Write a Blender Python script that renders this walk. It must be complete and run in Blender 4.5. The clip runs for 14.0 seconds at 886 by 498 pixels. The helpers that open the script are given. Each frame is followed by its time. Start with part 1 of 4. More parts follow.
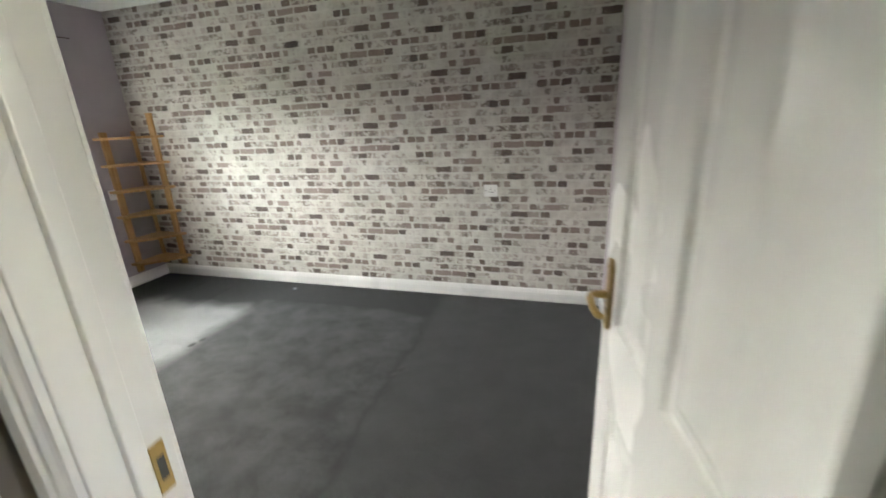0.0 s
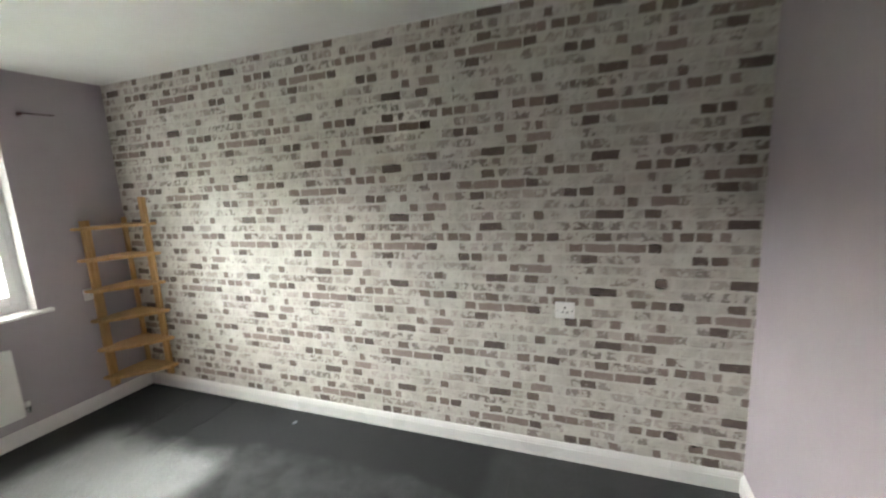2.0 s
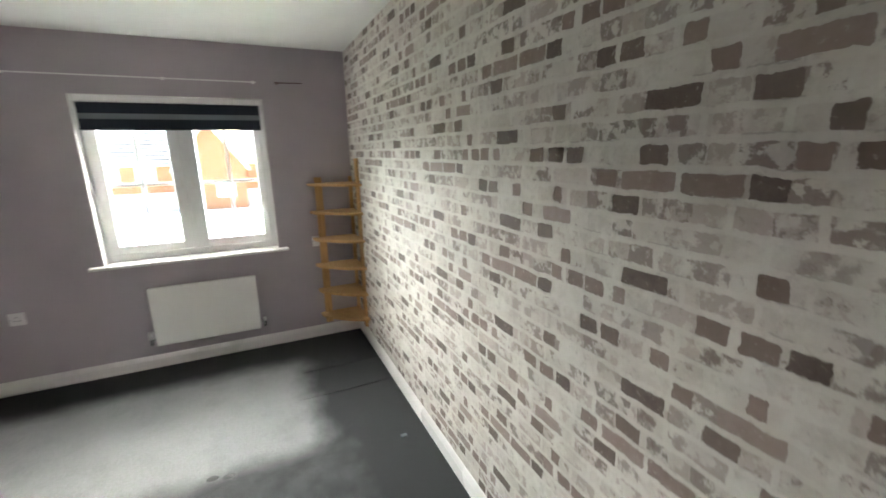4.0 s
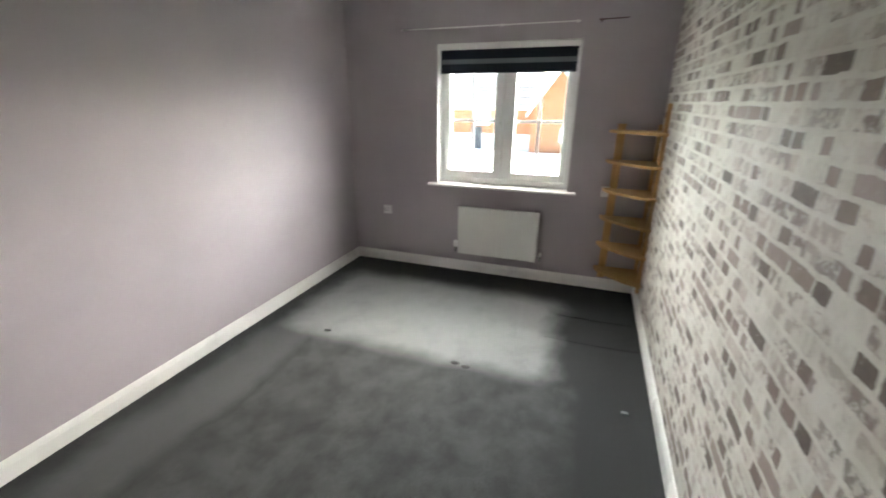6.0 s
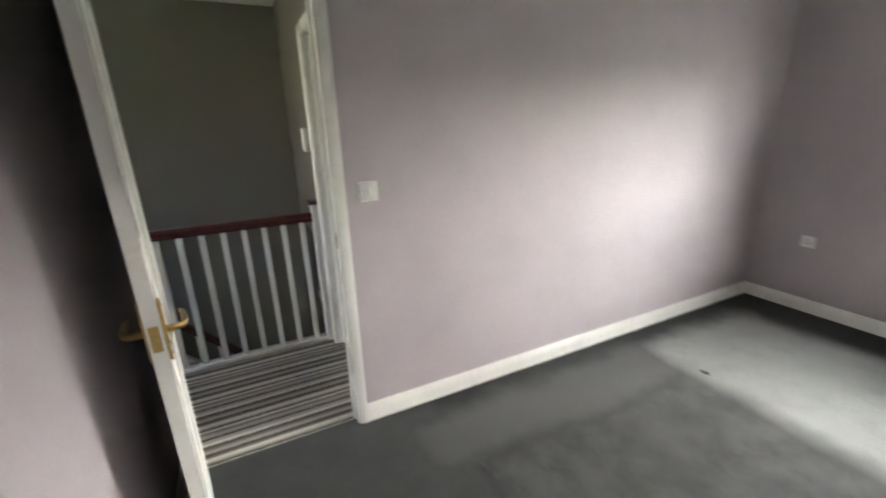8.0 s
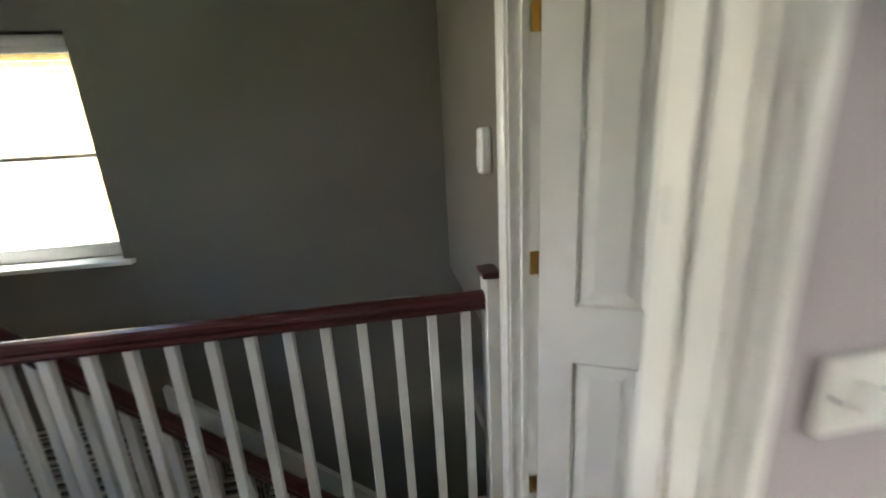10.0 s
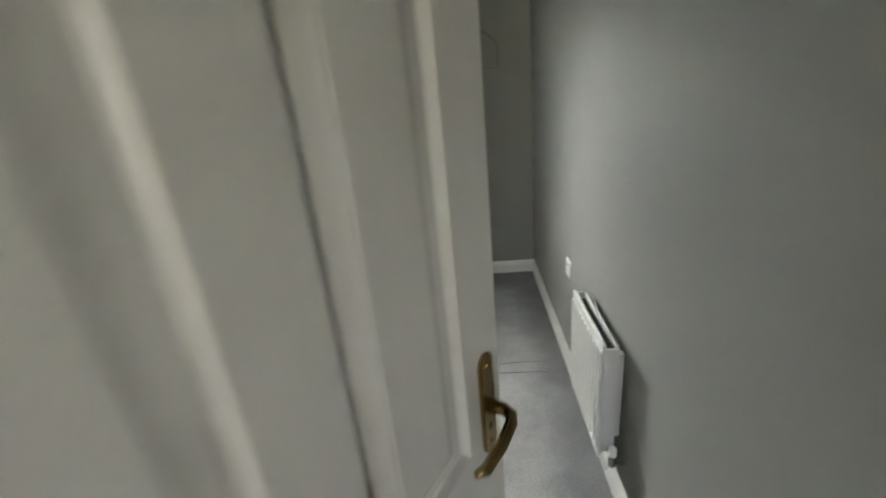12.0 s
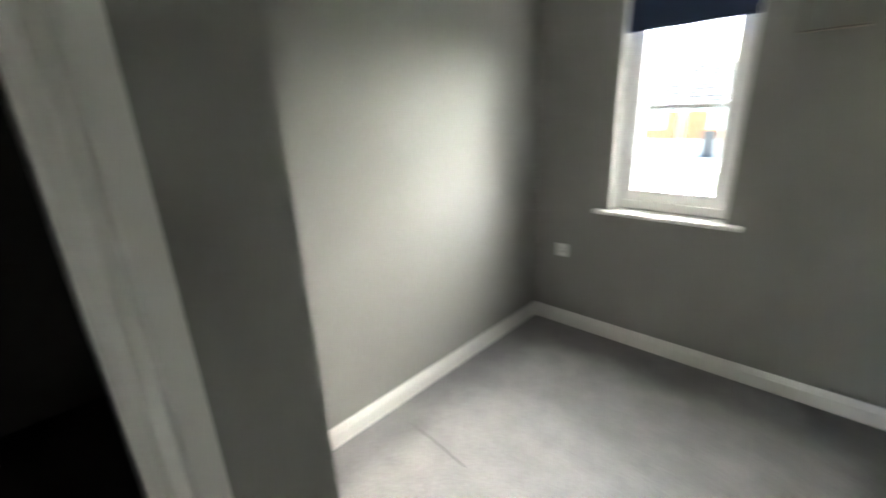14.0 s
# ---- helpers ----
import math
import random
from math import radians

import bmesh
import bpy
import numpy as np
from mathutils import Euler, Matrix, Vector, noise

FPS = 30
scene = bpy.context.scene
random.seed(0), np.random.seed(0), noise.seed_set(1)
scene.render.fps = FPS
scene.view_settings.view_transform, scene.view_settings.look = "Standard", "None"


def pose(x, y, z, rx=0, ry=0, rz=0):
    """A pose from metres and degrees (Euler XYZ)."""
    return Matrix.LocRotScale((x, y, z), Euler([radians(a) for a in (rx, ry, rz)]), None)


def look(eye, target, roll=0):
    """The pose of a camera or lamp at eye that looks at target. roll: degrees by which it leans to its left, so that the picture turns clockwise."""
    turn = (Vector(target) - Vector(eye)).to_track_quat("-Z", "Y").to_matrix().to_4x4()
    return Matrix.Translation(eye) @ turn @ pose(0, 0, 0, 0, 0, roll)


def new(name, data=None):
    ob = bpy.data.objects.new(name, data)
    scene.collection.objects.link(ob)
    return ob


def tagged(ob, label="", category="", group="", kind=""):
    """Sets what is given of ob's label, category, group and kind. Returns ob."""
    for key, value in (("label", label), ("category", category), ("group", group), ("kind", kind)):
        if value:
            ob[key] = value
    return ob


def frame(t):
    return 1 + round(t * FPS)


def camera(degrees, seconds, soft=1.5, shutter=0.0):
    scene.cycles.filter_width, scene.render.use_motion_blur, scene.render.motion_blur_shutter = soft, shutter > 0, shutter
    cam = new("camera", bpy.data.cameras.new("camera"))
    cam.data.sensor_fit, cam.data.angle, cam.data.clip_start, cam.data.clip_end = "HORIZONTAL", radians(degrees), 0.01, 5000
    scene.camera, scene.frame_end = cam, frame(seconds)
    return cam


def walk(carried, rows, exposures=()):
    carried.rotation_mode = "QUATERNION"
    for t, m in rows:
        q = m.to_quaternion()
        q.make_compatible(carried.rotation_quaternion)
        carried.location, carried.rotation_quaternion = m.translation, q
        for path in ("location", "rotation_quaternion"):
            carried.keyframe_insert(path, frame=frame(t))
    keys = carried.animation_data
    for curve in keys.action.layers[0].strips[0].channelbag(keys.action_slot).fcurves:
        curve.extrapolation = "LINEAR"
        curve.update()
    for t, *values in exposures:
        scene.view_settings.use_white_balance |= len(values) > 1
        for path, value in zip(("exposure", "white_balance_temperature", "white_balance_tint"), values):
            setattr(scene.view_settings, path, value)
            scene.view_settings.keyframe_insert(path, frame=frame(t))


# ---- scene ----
cam = camera(94.2, 14.0, soft=1.7, shutter=0.5)
EXPOSURES = ((0, 5.5), (0.5, 5.55), (1, 5.5), (2.2, 5.55), (4.3, 5.55), (5.5, 5.33), (7.0, 5.33), (8.2, 5.65), (10.3, 5.75), (11.2, 5.65), (12.0, 5.25), (12.6, 5.25), (13.4, 5.5), (14, 5.7))
PATH = [
    (0, (3.898, -0.323, 1.408), (3.344, 1.499, 0.797), -2.7),
    (0.5, (3.739, -0.138, 1.49), (3.1, 1.641, 0.96), -3.0),
    (1, (3.687, 0.059, 1.602), (3.092, 1.951, 1.347), -1.8),
    (1.5, (3.626, 0.306, 1.646), (3.057, 2.212, 1.44), -2.3),
    (2, (3.54, 0.561, 1.579), (2.825, 2.398, 1.242), -3.0),
    (2.2, (3.548, 0.676, 1.563), (2.737, 2.459, 1.156), -3.0),
    (4.3, (3.614, 2.051, 1.614), (1.759, 2.643, 1.154), -0.6),
    (4.5, (3.586, 2.11, 1.61), (1.692, 2.556, 1.147), -0.3),
    (5, (3.519, 2.209, 1.611), (1.589, 2.266, 1.088), 0.0),
    (5.5, (3.568, 2.244, 1.586), (1.687, 1.929, 0.983), 0.2),
    (6, (3.617, 2.236, 1.567), (1.84, 1.606, 0.89), 0.3),
    (6.5, (3.644, 2.219, 1.56), (2.033, 1.274, 0.837), -0.1),
    (7, (3.722, 2.192, 1.489), (2.333, 0.934, 0.79), -1.0),
    (7.5, (3.75, 2.067, 1.485), (2.622, 0.559, 0.814), -1.5),
    (8, (3.77, 1.823, 1.501), (2.937, 0.105, 0.907), -1.9),
    (8.2, (3.779, 1.743, 1.498), (3.041, -0.033, 0.949), -2.0),
    (10.3, (3.69, 0.064, 1.454), (3.42, -1.843, 0.917), -3.3),
    (10.5, (3.704, -0.064, 1.445), (3.207, -1.926, 0.909), -3.6),
    (10.8, (3.676, -0.252, 1.458), (2.6, -1.816, 0.829), -4.2),
    (11, (3.592, -0.324, 1.46), (2.27, -1.657, 0.77), -4.1),
    (11.2, (3.508, -0.401, 1.44), (1.978, -1.497, 0.758), -5.1),
    (11.4, (3.435, -0.473, 1.441), (1.761, -1.337, 0.767), -5.9),
    (11.5, (3.404, -0.495, 1.447), (1.67, -1.239, 0.773), -6.1),
    (11.7, (3.326, -0.518, 1.448), (1.511, -0.986, 0.757), -5.7),
    (12, (3.174, -0.545, 1.438), (1.309, -0.719, 0.735), -5.7),
    (12.3, (3.069, -0.518, 1.435), (1.198, -0.534, 0.727), -6.3),
    (12.5, (2.988, -0.504, 1.437), (1.122, -0.503, 0.717), -7.3),
    (12.6, (2.946, -0.493, 1.435), (1.084, -0.541, 0.702), -6.2),
    (12.8, (2.861, -0.474, 1.446), (1.001, -0.575, 0.719), -5.9),
    (13, (2.772, -0.443, 1.445), (0.91, -0.616, 0.736), -5.9),
    (13.2, (2.678, -0.429, 1.436), (0.826, -0.721, 0.737), -5.8),
    (13.4, (2.599, -0.441, 1.441), (0.772, -0.888, 0.762), -5.9),
    (13.5, (2.55, -0.449, 1.446), (0.748, -1.0, 0.786), -5.5),
    (13.8, (2.48, -0.505, 1.445), (0.88, -1.525, 0.82), -4.0),
    (14, (2.45, -0.57, 1.445), (1.09, -1.895, 0.822), -2.5),
]
walk(cam, [(t, look(eye, target, roll)) for t, eye, target, roll in PATH], EXPOSURES)

# ---- world, sun ----
world = bpy.data.worlds.new("sky")
scene.world = world
world.use_nodes = True
wn = world.node_tree
sky = wn.nodes.new("ShaderNodeTexSky")
sky.sky_type, sky.sun_disc = "NISHITA", False
sky.sun_elevation, sky.sun_rotation = radians(33), radians(287)
sky.air_density, sky.dust_density = 1.0, 2.0
wn.nodes["Background"].inputs["Strength"].default_value = 0.05
wn.links.new(sky.outputs[0], wn.nodes["Background"].inputs["Color"])

sun = new("sun", bpy.data.lights.new("sun", "SUN"))
sun.data.energy, sun.data.angle, sun.data.color = 5.0, radians(118), (0.985, 0.985, 0.945)
sun.matrix_world = look((-8, 2.6, 5.6), (0, 0.2, 0))

# area lamp added at the unseen landing window, brightening door and bulkhead
landing_fill = new("landing_fill_light", bpy.data.lights.new("landing_fill_light", "AREA"))
landing_fill.data.shape, landing_fill.data.size, landing_fill.data.size_y = "RECTANGLE", 0.60, 0.95
landing_fill.data.energy, landing_fill.data.color = 0.115, (1.0, 0.86, 0.74)
landing_fill.data.spread = radians(80)
landing_fill.matrix_world = look((6.33, -0.585, 1.475), (4.0, -0.585, 1.3))


# ---- materials ----
def material(name, color, rough=0.6, metal=0.0):
    m = bpy.data.materials.new(name)
    m.use_nodes = True
    b = m.node_tree.nodes["Principled BSDF"]
    b.inputs["Base Color"].default_value = (*color, 1)
    b.inputs["Roughness"].default_value, b.inputs["Metallic"].default_value = rough, metal
    return m


class Nodes:
    """Short hand for building a node tree."""

    def __init__(self, m):
        self.tree = m.node_tree
        self.bsdf = self.tree.nodes["Principled BSDF"]

    def add(self, kind, **values):
        n = self.tree.nodes.new("ShaderNode" + kind)
        for k, v in values.items():
            if k == "op":
                n.operation = v
            elif k == "blend":
                n.data_type, n.blend_type = "RGBA", v
            elif k.startswith("i"):
                self.put(n.inputs[int(k[1:])], v)
        return n

    def put(self, socket, v):
        if isinstance(v, bpy.types.NodeSocket):
            self.tree.links.new(v, socket)
        else:
            socket.default_value = v

    def math(self, op, a, b=0.0, c=None):
        n = self.add("Math", op=op)
        self.put(n.inputs[0], a)
        self.put(n.inputs[1], b)
        if c is not None:
            self.put(n.inputs[2], c)
        return n.outputs[0]

    def noise(self, vec, scale, detail=4.0, rough=0.55):
        n = self.add("TexNoise")
        self.put(n.inputs["Vector"], vec)
        n.inputs["Scale"].default_value, n.inputs["Detail"].default_value = scale, detail
        n.inputs["Roughness"].default_value = rough
        return n.outputs[0]

    def mix(self, f, a, b, blend="MIX"):
        n = self.add("Mix")
        n.data_type, n.blend_type = "RGBA", blend
        self.put(n.inputs[0], f)
        self.put(n.inputs[6], a if isinstance(a, bpy.types.NodeSocket) else (*a, 1))
        self.put(n.inputs[7], b if isinstance(b, bpy.types.NodeSocket) else (*b, 1))
        return n.outputs[2]

    def step(self, v, lo, hi):
        n = self.add("MapRange")
        n.interpolation_type = "SMOOTHSTEP"
        self.put(n.inputs[0], v)
        n.inputs[1].default_value, n.inputs[2].default_value = lo, hi
        return n.outputs[0]

    def place(self):
        return self.tree.nodes.new("ShaderNodeNewGeometry").outputs["Position"]

    def xyz(self, v):
        n = self.add("SeparateXYZ")
        self.put(n.inputs[0], v)
        return n.outputs

    def bump(self, h, strength, distance=0.002):
        n = self.add("Bump")
        n.inputs["Strength"].default_value, n.inputs["Distance"].default_value = strength, distance
        self.put(n.inputs["Height"], h)
        self.tree.links.new(n.outputs[0], self.bsdf.inputs["Normal"])

    def color(self, c):
        self.put(self.bsdf.inputs["Base Color"], c)

    def rough(self, r):
        self.put(self.bsdf.inputs["Roughness"], r)


def paint(name, color, rough=0.75, vary=0.06, grain=90.0, relief=0.25, scuff=0.0):
    """Rolled or brushed paint: slow patchiness, fine texture and a few scuffs."""
    m = material(name, color, rough)
    n = Nodes(m)
    p = n.place()
    slow = n.noise(p, 1.3, 3)
    fine = n.noise(p, grain, 3)
    dark = tuple(c * (1 - vary * 2) for c in color)
    light = tuple(min(1, c * (1 + vary)) for c in color)
    c = n.mix(n.step(slow, 0.3, 0.7), dark, light)
    if scuff:
        marks = n.step(n.noise(p, 7.0, 8, 0.7), 0.68, 0.76)
        c = n.mix(n.math("MULTIPLY", marks, scuff), c, tuple(x * 0.55 for x in color))
    n.color(c)
    n.rough(n.math("MULTIPLY_ADD", slow, 0.15, rough - 0.07))
    n.bump(fine, relief, 0.0015)
    return m


LILAC = paint("lilac_paint", (0.424, 0.380, 0.400), 0.7, 0.04, scuff=0.12)
GREY = paint("grey_paint", (0.27, 0.267, 0.248), 0.65, 0.04, scuff=0.10)
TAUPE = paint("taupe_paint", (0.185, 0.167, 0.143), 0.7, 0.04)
CEILING = paint("ceiling_paint", (0.83, 0.85, 0.815), 0.8, 0.03)
GLOSS = paint("white_gloss", (0.80, 0.79, 0.76), 0.28, 0.03, 25.0, 0.06, 0.06)
DOORWHITE = paint("white_door_gloss", (0.78, 0.77, 0.74), 0.25, 0.03, 18.0, 0.08)
UPVC = paint("white_upvc", (0.82, 0.82, 0.82), 0.3, 0.015, 12.0, 0.03)
PLASTIC = paint("white_plastic", (0.80, 0.79, 0.77), 0.35, 0.02, 12.0, 0.03)
ENAMEL = paint("radiator_enamel", (0.80, 0.80, 0.76), 0.3, 0.02, 30.0, 0.05)
CHROME = material("chrome", (0.7, 0.7, 0.7), 0.2, 1.0)
BRASS = paint("worn_brass", (0.42, 0.29, 0.11), 0.28, 0.12, 40.0, 0.05)
BRASS.node_tree.nodes["Principled BSDF"].inputs["Metallic"].default_value = 1.0
BLACK = material("black_rubber", (0.02, 0.02, 0.02), 0.6)
# near black puts the unlit cupboard's shade into its inner faces
CUPBOARD_SHADE = paint("cupboard_shade_black", (0.05, 0.045, 0.04), 0.9)


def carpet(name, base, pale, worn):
    """Cut pile: tufts, brushed patches, and paler pile where nothing stood on it or window light is painted in."""
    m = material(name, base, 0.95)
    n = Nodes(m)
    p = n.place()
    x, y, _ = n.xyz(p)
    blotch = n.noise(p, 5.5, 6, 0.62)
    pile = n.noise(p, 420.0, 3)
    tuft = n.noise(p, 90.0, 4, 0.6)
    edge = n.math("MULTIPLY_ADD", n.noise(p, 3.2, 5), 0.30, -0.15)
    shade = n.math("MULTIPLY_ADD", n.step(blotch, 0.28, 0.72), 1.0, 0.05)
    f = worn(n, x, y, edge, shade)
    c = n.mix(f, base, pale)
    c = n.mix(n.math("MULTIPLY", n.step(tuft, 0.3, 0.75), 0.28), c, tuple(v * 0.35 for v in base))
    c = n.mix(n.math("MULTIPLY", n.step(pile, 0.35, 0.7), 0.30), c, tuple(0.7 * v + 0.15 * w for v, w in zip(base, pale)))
    n.color(c)
    n.bsdf.inputs["Sheen Weight"].default_value = 0.04
    n.bsdf.inputs["Sheen Roughness"].default_value = 0.5
    n.bump(n.math("ADD", pile, n.math("MULTIPLY", tuft, 1.2)), 0.7, 0.004)
    return m


def rect(n, x, y, x0, x1, y0, y1, soft):
    f = n.math("MULTIPLY", n.step(x, x0 - soft, x0 + soft), n.step(x, x1 + soft, x1 - soft))
    return n.math("MULTIPLY", f, n.math("MULTIPLY", n.step(y, y0 - soft, y0 + soft), n.step(y, y1 + soft, y1 - soft)))


def worn_bed_and_light(n, x, y, edge, shade):
    """Where a bed stood the pile stayed dark and blotchy, with a brushed pale lane along the wall; the pale patch
    towards the window also paints its pool of light into the colour.
    """
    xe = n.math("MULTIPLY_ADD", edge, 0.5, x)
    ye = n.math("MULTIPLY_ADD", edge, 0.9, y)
    # brushed pile and the window's pool of light, painted as one pale patch
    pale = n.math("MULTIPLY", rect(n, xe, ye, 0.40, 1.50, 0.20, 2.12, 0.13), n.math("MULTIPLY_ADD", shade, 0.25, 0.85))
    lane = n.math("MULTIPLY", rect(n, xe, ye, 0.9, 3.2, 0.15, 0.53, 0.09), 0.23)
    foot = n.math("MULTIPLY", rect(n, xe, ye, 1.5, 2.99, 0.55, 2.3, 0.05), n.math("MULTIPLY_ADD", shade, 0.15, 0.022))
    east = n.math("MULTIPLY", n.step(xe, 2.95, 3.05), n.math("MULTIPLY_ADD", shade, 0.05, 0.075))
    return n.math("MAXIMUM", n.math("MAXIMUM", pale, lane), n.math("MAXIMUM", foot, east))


def plain_pile_and_light(n, x, y, edge, shade):
    """Flattened, evenly faded pile with brushed blotches; the paler middle and darker margin along the walls paint the
    window's light into the colour.
    """
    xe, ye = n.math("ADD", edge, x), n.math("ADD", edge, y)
    # tread: window light on the floor, coloured in as a paler middle
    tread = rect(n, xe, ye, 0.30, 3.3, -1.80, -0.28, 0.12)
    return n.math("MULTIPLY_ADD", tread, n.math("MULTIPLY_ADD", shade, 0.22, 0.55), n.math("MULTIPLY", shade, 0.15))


CARPET_1 = carpet("charcoal_carpet", (0.014, 0.016, 0.0165), (0.30, 0.31, 0.305), worn_bed_and_light)
CARPET_2 = carpet("grey_carpet", (0.23, 0.227, 0.232), (0.58, 0.565, 0.56), plain_pile_and_light)


def striped():
    """Stair carpet in uneven woven stripes that run along the landing."""
    m = material("striped_carpet", (0.2, 0.18, 0.16), 0.95)
    n = Nodes(m)
    p = n.place()
    _, y, _ = n.xyz(p)
    wob = n.math("MULTIPLY_ADD", n.noise(p, 40.0, 2), 0.006, -0.003)
    u = n.math("FRACT", n.math("DIVIDE", n.math("ADD", y, wob), 0.27))
    ramp = n.add("ValToRGB")
    ramp.color_ramp.interpolation = "CONSTANT"
    cream, dark, mid, grey = (0.66, 0.62, 0.54), (0.016, 0.013, 0.012), (0.15, 0.13, 0.11), (0.36, 0.33, 0.29)
    stops = ((0, grey), (.05, dark), (.10, grey), (.20, cream), (.27, dark), (.32, mid), (.40, grey), (.50, dark), (.54, mid), (.62, cream), (.70, grey), (.76, dark), (.81, cream), (.87, mid), (.93, grey))
    el = ramp.color_ramp.elements
    el[0].color = (*grey, 1)
    el[1].position, el[1].color = stops[1][0], (*dark, 1)
    for at, c in stops[2:]:
        el.new(at).color = (*c, 1)
    n.put(ramp.inputs[0], u)
    pile = n.noise(p, 300.0, 3)
    c = n.mix(n.math("MULTIPLY", pile, 0.25), ramp.outputs[0], (0.05, 0.045, 0.04))
    n.color(c)
    n.bump(pile, 0.7, 0.004)
    return m


STRIPES = striped()


def brick_paper():
    """Printed wallpaper of whitewashed bricks, hung in strips with a half drop: courses of bricks washed white, some left bare.
    BARE holds the bare bricks of one repeat: place along the wall, course, length, tone."""
    S, V = 0.573, 0.677
    H, L = V / 12, S / 4
    BARE = ((3.582, 2, .123, .1), (3.770, 2, .069, .25), (3.868, 1, .042, .4), (3.834, 0, .045, .6), (3.913, 0, .058, .4), (3.982, 0, .063, .5),
            (3.553, 0, .070, .25), (3.720, -6, .065, .4), (3.807, -6, .064, .4), (3.882, -6, .062, 0), (3.423, -1, .063, .5), (3.540, -1, .137, .75),
            (3.681, -1, .121, .55), (3.780, -1, .060, .05), (3.488, -2, .075, .1), (3.398, -8, .061, .1), (3.472, -8, .060, .2), (3.818, -9, .117, .8),
            (3.680, -9, .048, .5), (3.813, -4, .052, .3), (3.618, -8, .046, .6), (3.822, -8, .035, .5), (3.556, -5, .123, .05), (3.492, -6, .041, .8))
    # bricks that show only in ragged patches through the wash
    PARTS = ((3.472, 1, .158, .2), (3.764, 0, .09, .45), (3.430, -2, .062, .5), (3.692, 2, .073, .95), (3.480, 2, .077, .9), (3.638, 0, .055, .4), (3.695, 0, .054, .95),
             (3.566, -2, .063, .6), (3.485, -3, .056, .4), (3.423, -9, .081, .5), (3.90, -3, .11, .8), (3.70, -4, .08, .7), (3.56, -7, .12, .75), (3.74, -7, .07, .5),
             (3.93, -5, .06, .6), (3.43, -5, .07, .85), (3.66, -3, .12, .9), (3.74, -5, .10, .85), (3.60, 1, .05, .5), (3.73, 1, .12, .95))
    m = material("brick_wallpaper", (0.6, 0.56, 0.53), 0.7)
    n = Nodes(m)
    p = n.place()
    warp = n.add("TexNoise")
    n.put(warp.inputs["Vector"], p)
    warp.inputs["Scale"].default_value, warp.inputs["Detail"].default_value = 16.0, 2.0
    w = n.xyz(warp.outputs["Color"])
    x0, _, z0 = n.xyz(p)
    x = n.math("ADD", x0, n.math("MULTIPLY_ADD", w[0], 0.019, -0.0095))
    z = n.math("ADD", z0, n.math("MULTIPLY_ADD", w[2], 0.015, -0.0075))
    rag = n.math("MULTIPLY_ADD", n.noise(p, 90.0, 4), 0.010, -0.005)
    cover, tone, partly, paler = 0.0, 0.0, 0.0, 0.0
    for cx, course, length, dark in BARE + PARTS:
        cz = 1.931 + course * H
        off = n.math("SUBTRACT", x, cx)
        dx = n.math("WRAP", off, S / 2, -S / 2)
        drop = n.math("MULTIPLY", n.math("SUBTRACT", off, dx), V / 2 / S)
        dz = n.math("WRAP", n.math("ADD", n.math("SUBTRACT", z, cz), drop), V / 2, -V / 2)
        ex = n.math("SUBTRACT", n.math("ABSOLUTE", dx), length / 2)
        ez = n.math("SUBTRACT", n.math("ABSOLUTE", dz), 0.0205)
        inside = n.math("LESS_THAN", n.math("ADD", n.math("SMOOTH_MAX", ex, ez, 0.008), rag), 0.0)
        if (cx, course, length, dark) in PARTS:
            partly = n.math("MAXIMUM", inside, partly)
            paler = n.math("MULTIPLY_ADD", inside, dark, paler)
            continue
        cover = n.math("MAXIMUM", inside, cover)
        tone = n.math("MULTIPLY_ADD", inside, dark, tone)
    # the other bricks show faintly through the wash
    row = n.math("DIVIDE", n.math("SUBTRACT", z, 1.931 - H / 2), H)
    course, v = n.math("FLOOR", row), n.math("FRACT", row)
    s = n.math("ADD", n.math("DIVIDE", x, L), n.math("MULTIPLY", n.math("FLOORED_MODULO", course, 2.0), 0.5))
    u = n.math("FRACT", s)
    cell = n.add("CombineXYZ")
    n.put(cell.inputs[0], n.math("FLOOR", s))
    n.put(cell.inputs[1], course)
    luck = n.add("TexWhiteNoise")
    n.put(luck.inputs["Vector"], cell.outputs[0])
    du = n.math("MULTIPLY", n.math("MINIMUM", u, n.math("SUBTRACT", 1.0, u)), L)
    dv = n.math("MULTIPLY", n.math("MINIMUM", v, n.math("SUBTRACT", 1.0, v)), H)
    joint = n.step(n.math("ADD", n.math("MINIMUM", du, dv), rag), 0.009, 0.004)
    wash = n.noise(p, 24.0, 6, 0.65)
    chips = n.step(n.noise(p, 55.0, 6, 0.7), 0.53, 0.62)
    # washed bricks: some whole and pale, some bare in ragged patches, some hidden
    inner = n.step(n.math("ADD", n.math("MINIMUM", du, dv), rag), 0.006, 0.009)
    bare = n.math("MULTIPLY_ADD", luck.outputs["Value"], 0.30, wash)
    faint = n.math("MULTIPLY", inner, n.step(bare, 0.70, 0.76))
    half = n.add("TexWhiteNoise")
    half.noise_dimensions = "1D"
    n.put(half.inputs["W"], n.math("ADD", n.math("FLOOR", n.math("MULTIPLY", s, 2.0)), n.math("MULTIPLY", course, 37.0)))
    deep = n.math("MULTIPLY", faint, n.step(n.math("MULTIPLY_ADD", half.outputs["Value"], 0.4, n.noise(p, 38.0, 5, 0.7)), 0.70, 0.80))
    under = n.math("MULTIPLY", n.step(n.math("ABSOLUTE", n.math("SUBTRACT", n.math("ADD", v, n.math("MULTIPLY", rag, 12.0)), 0.11)), 0.045, 0.02), n.step(n.noise(p, 13.0, 3), 0.56, 0.62))
    ramp = n.add("ValToRGB")
    el = ramp.color_ramp.elements
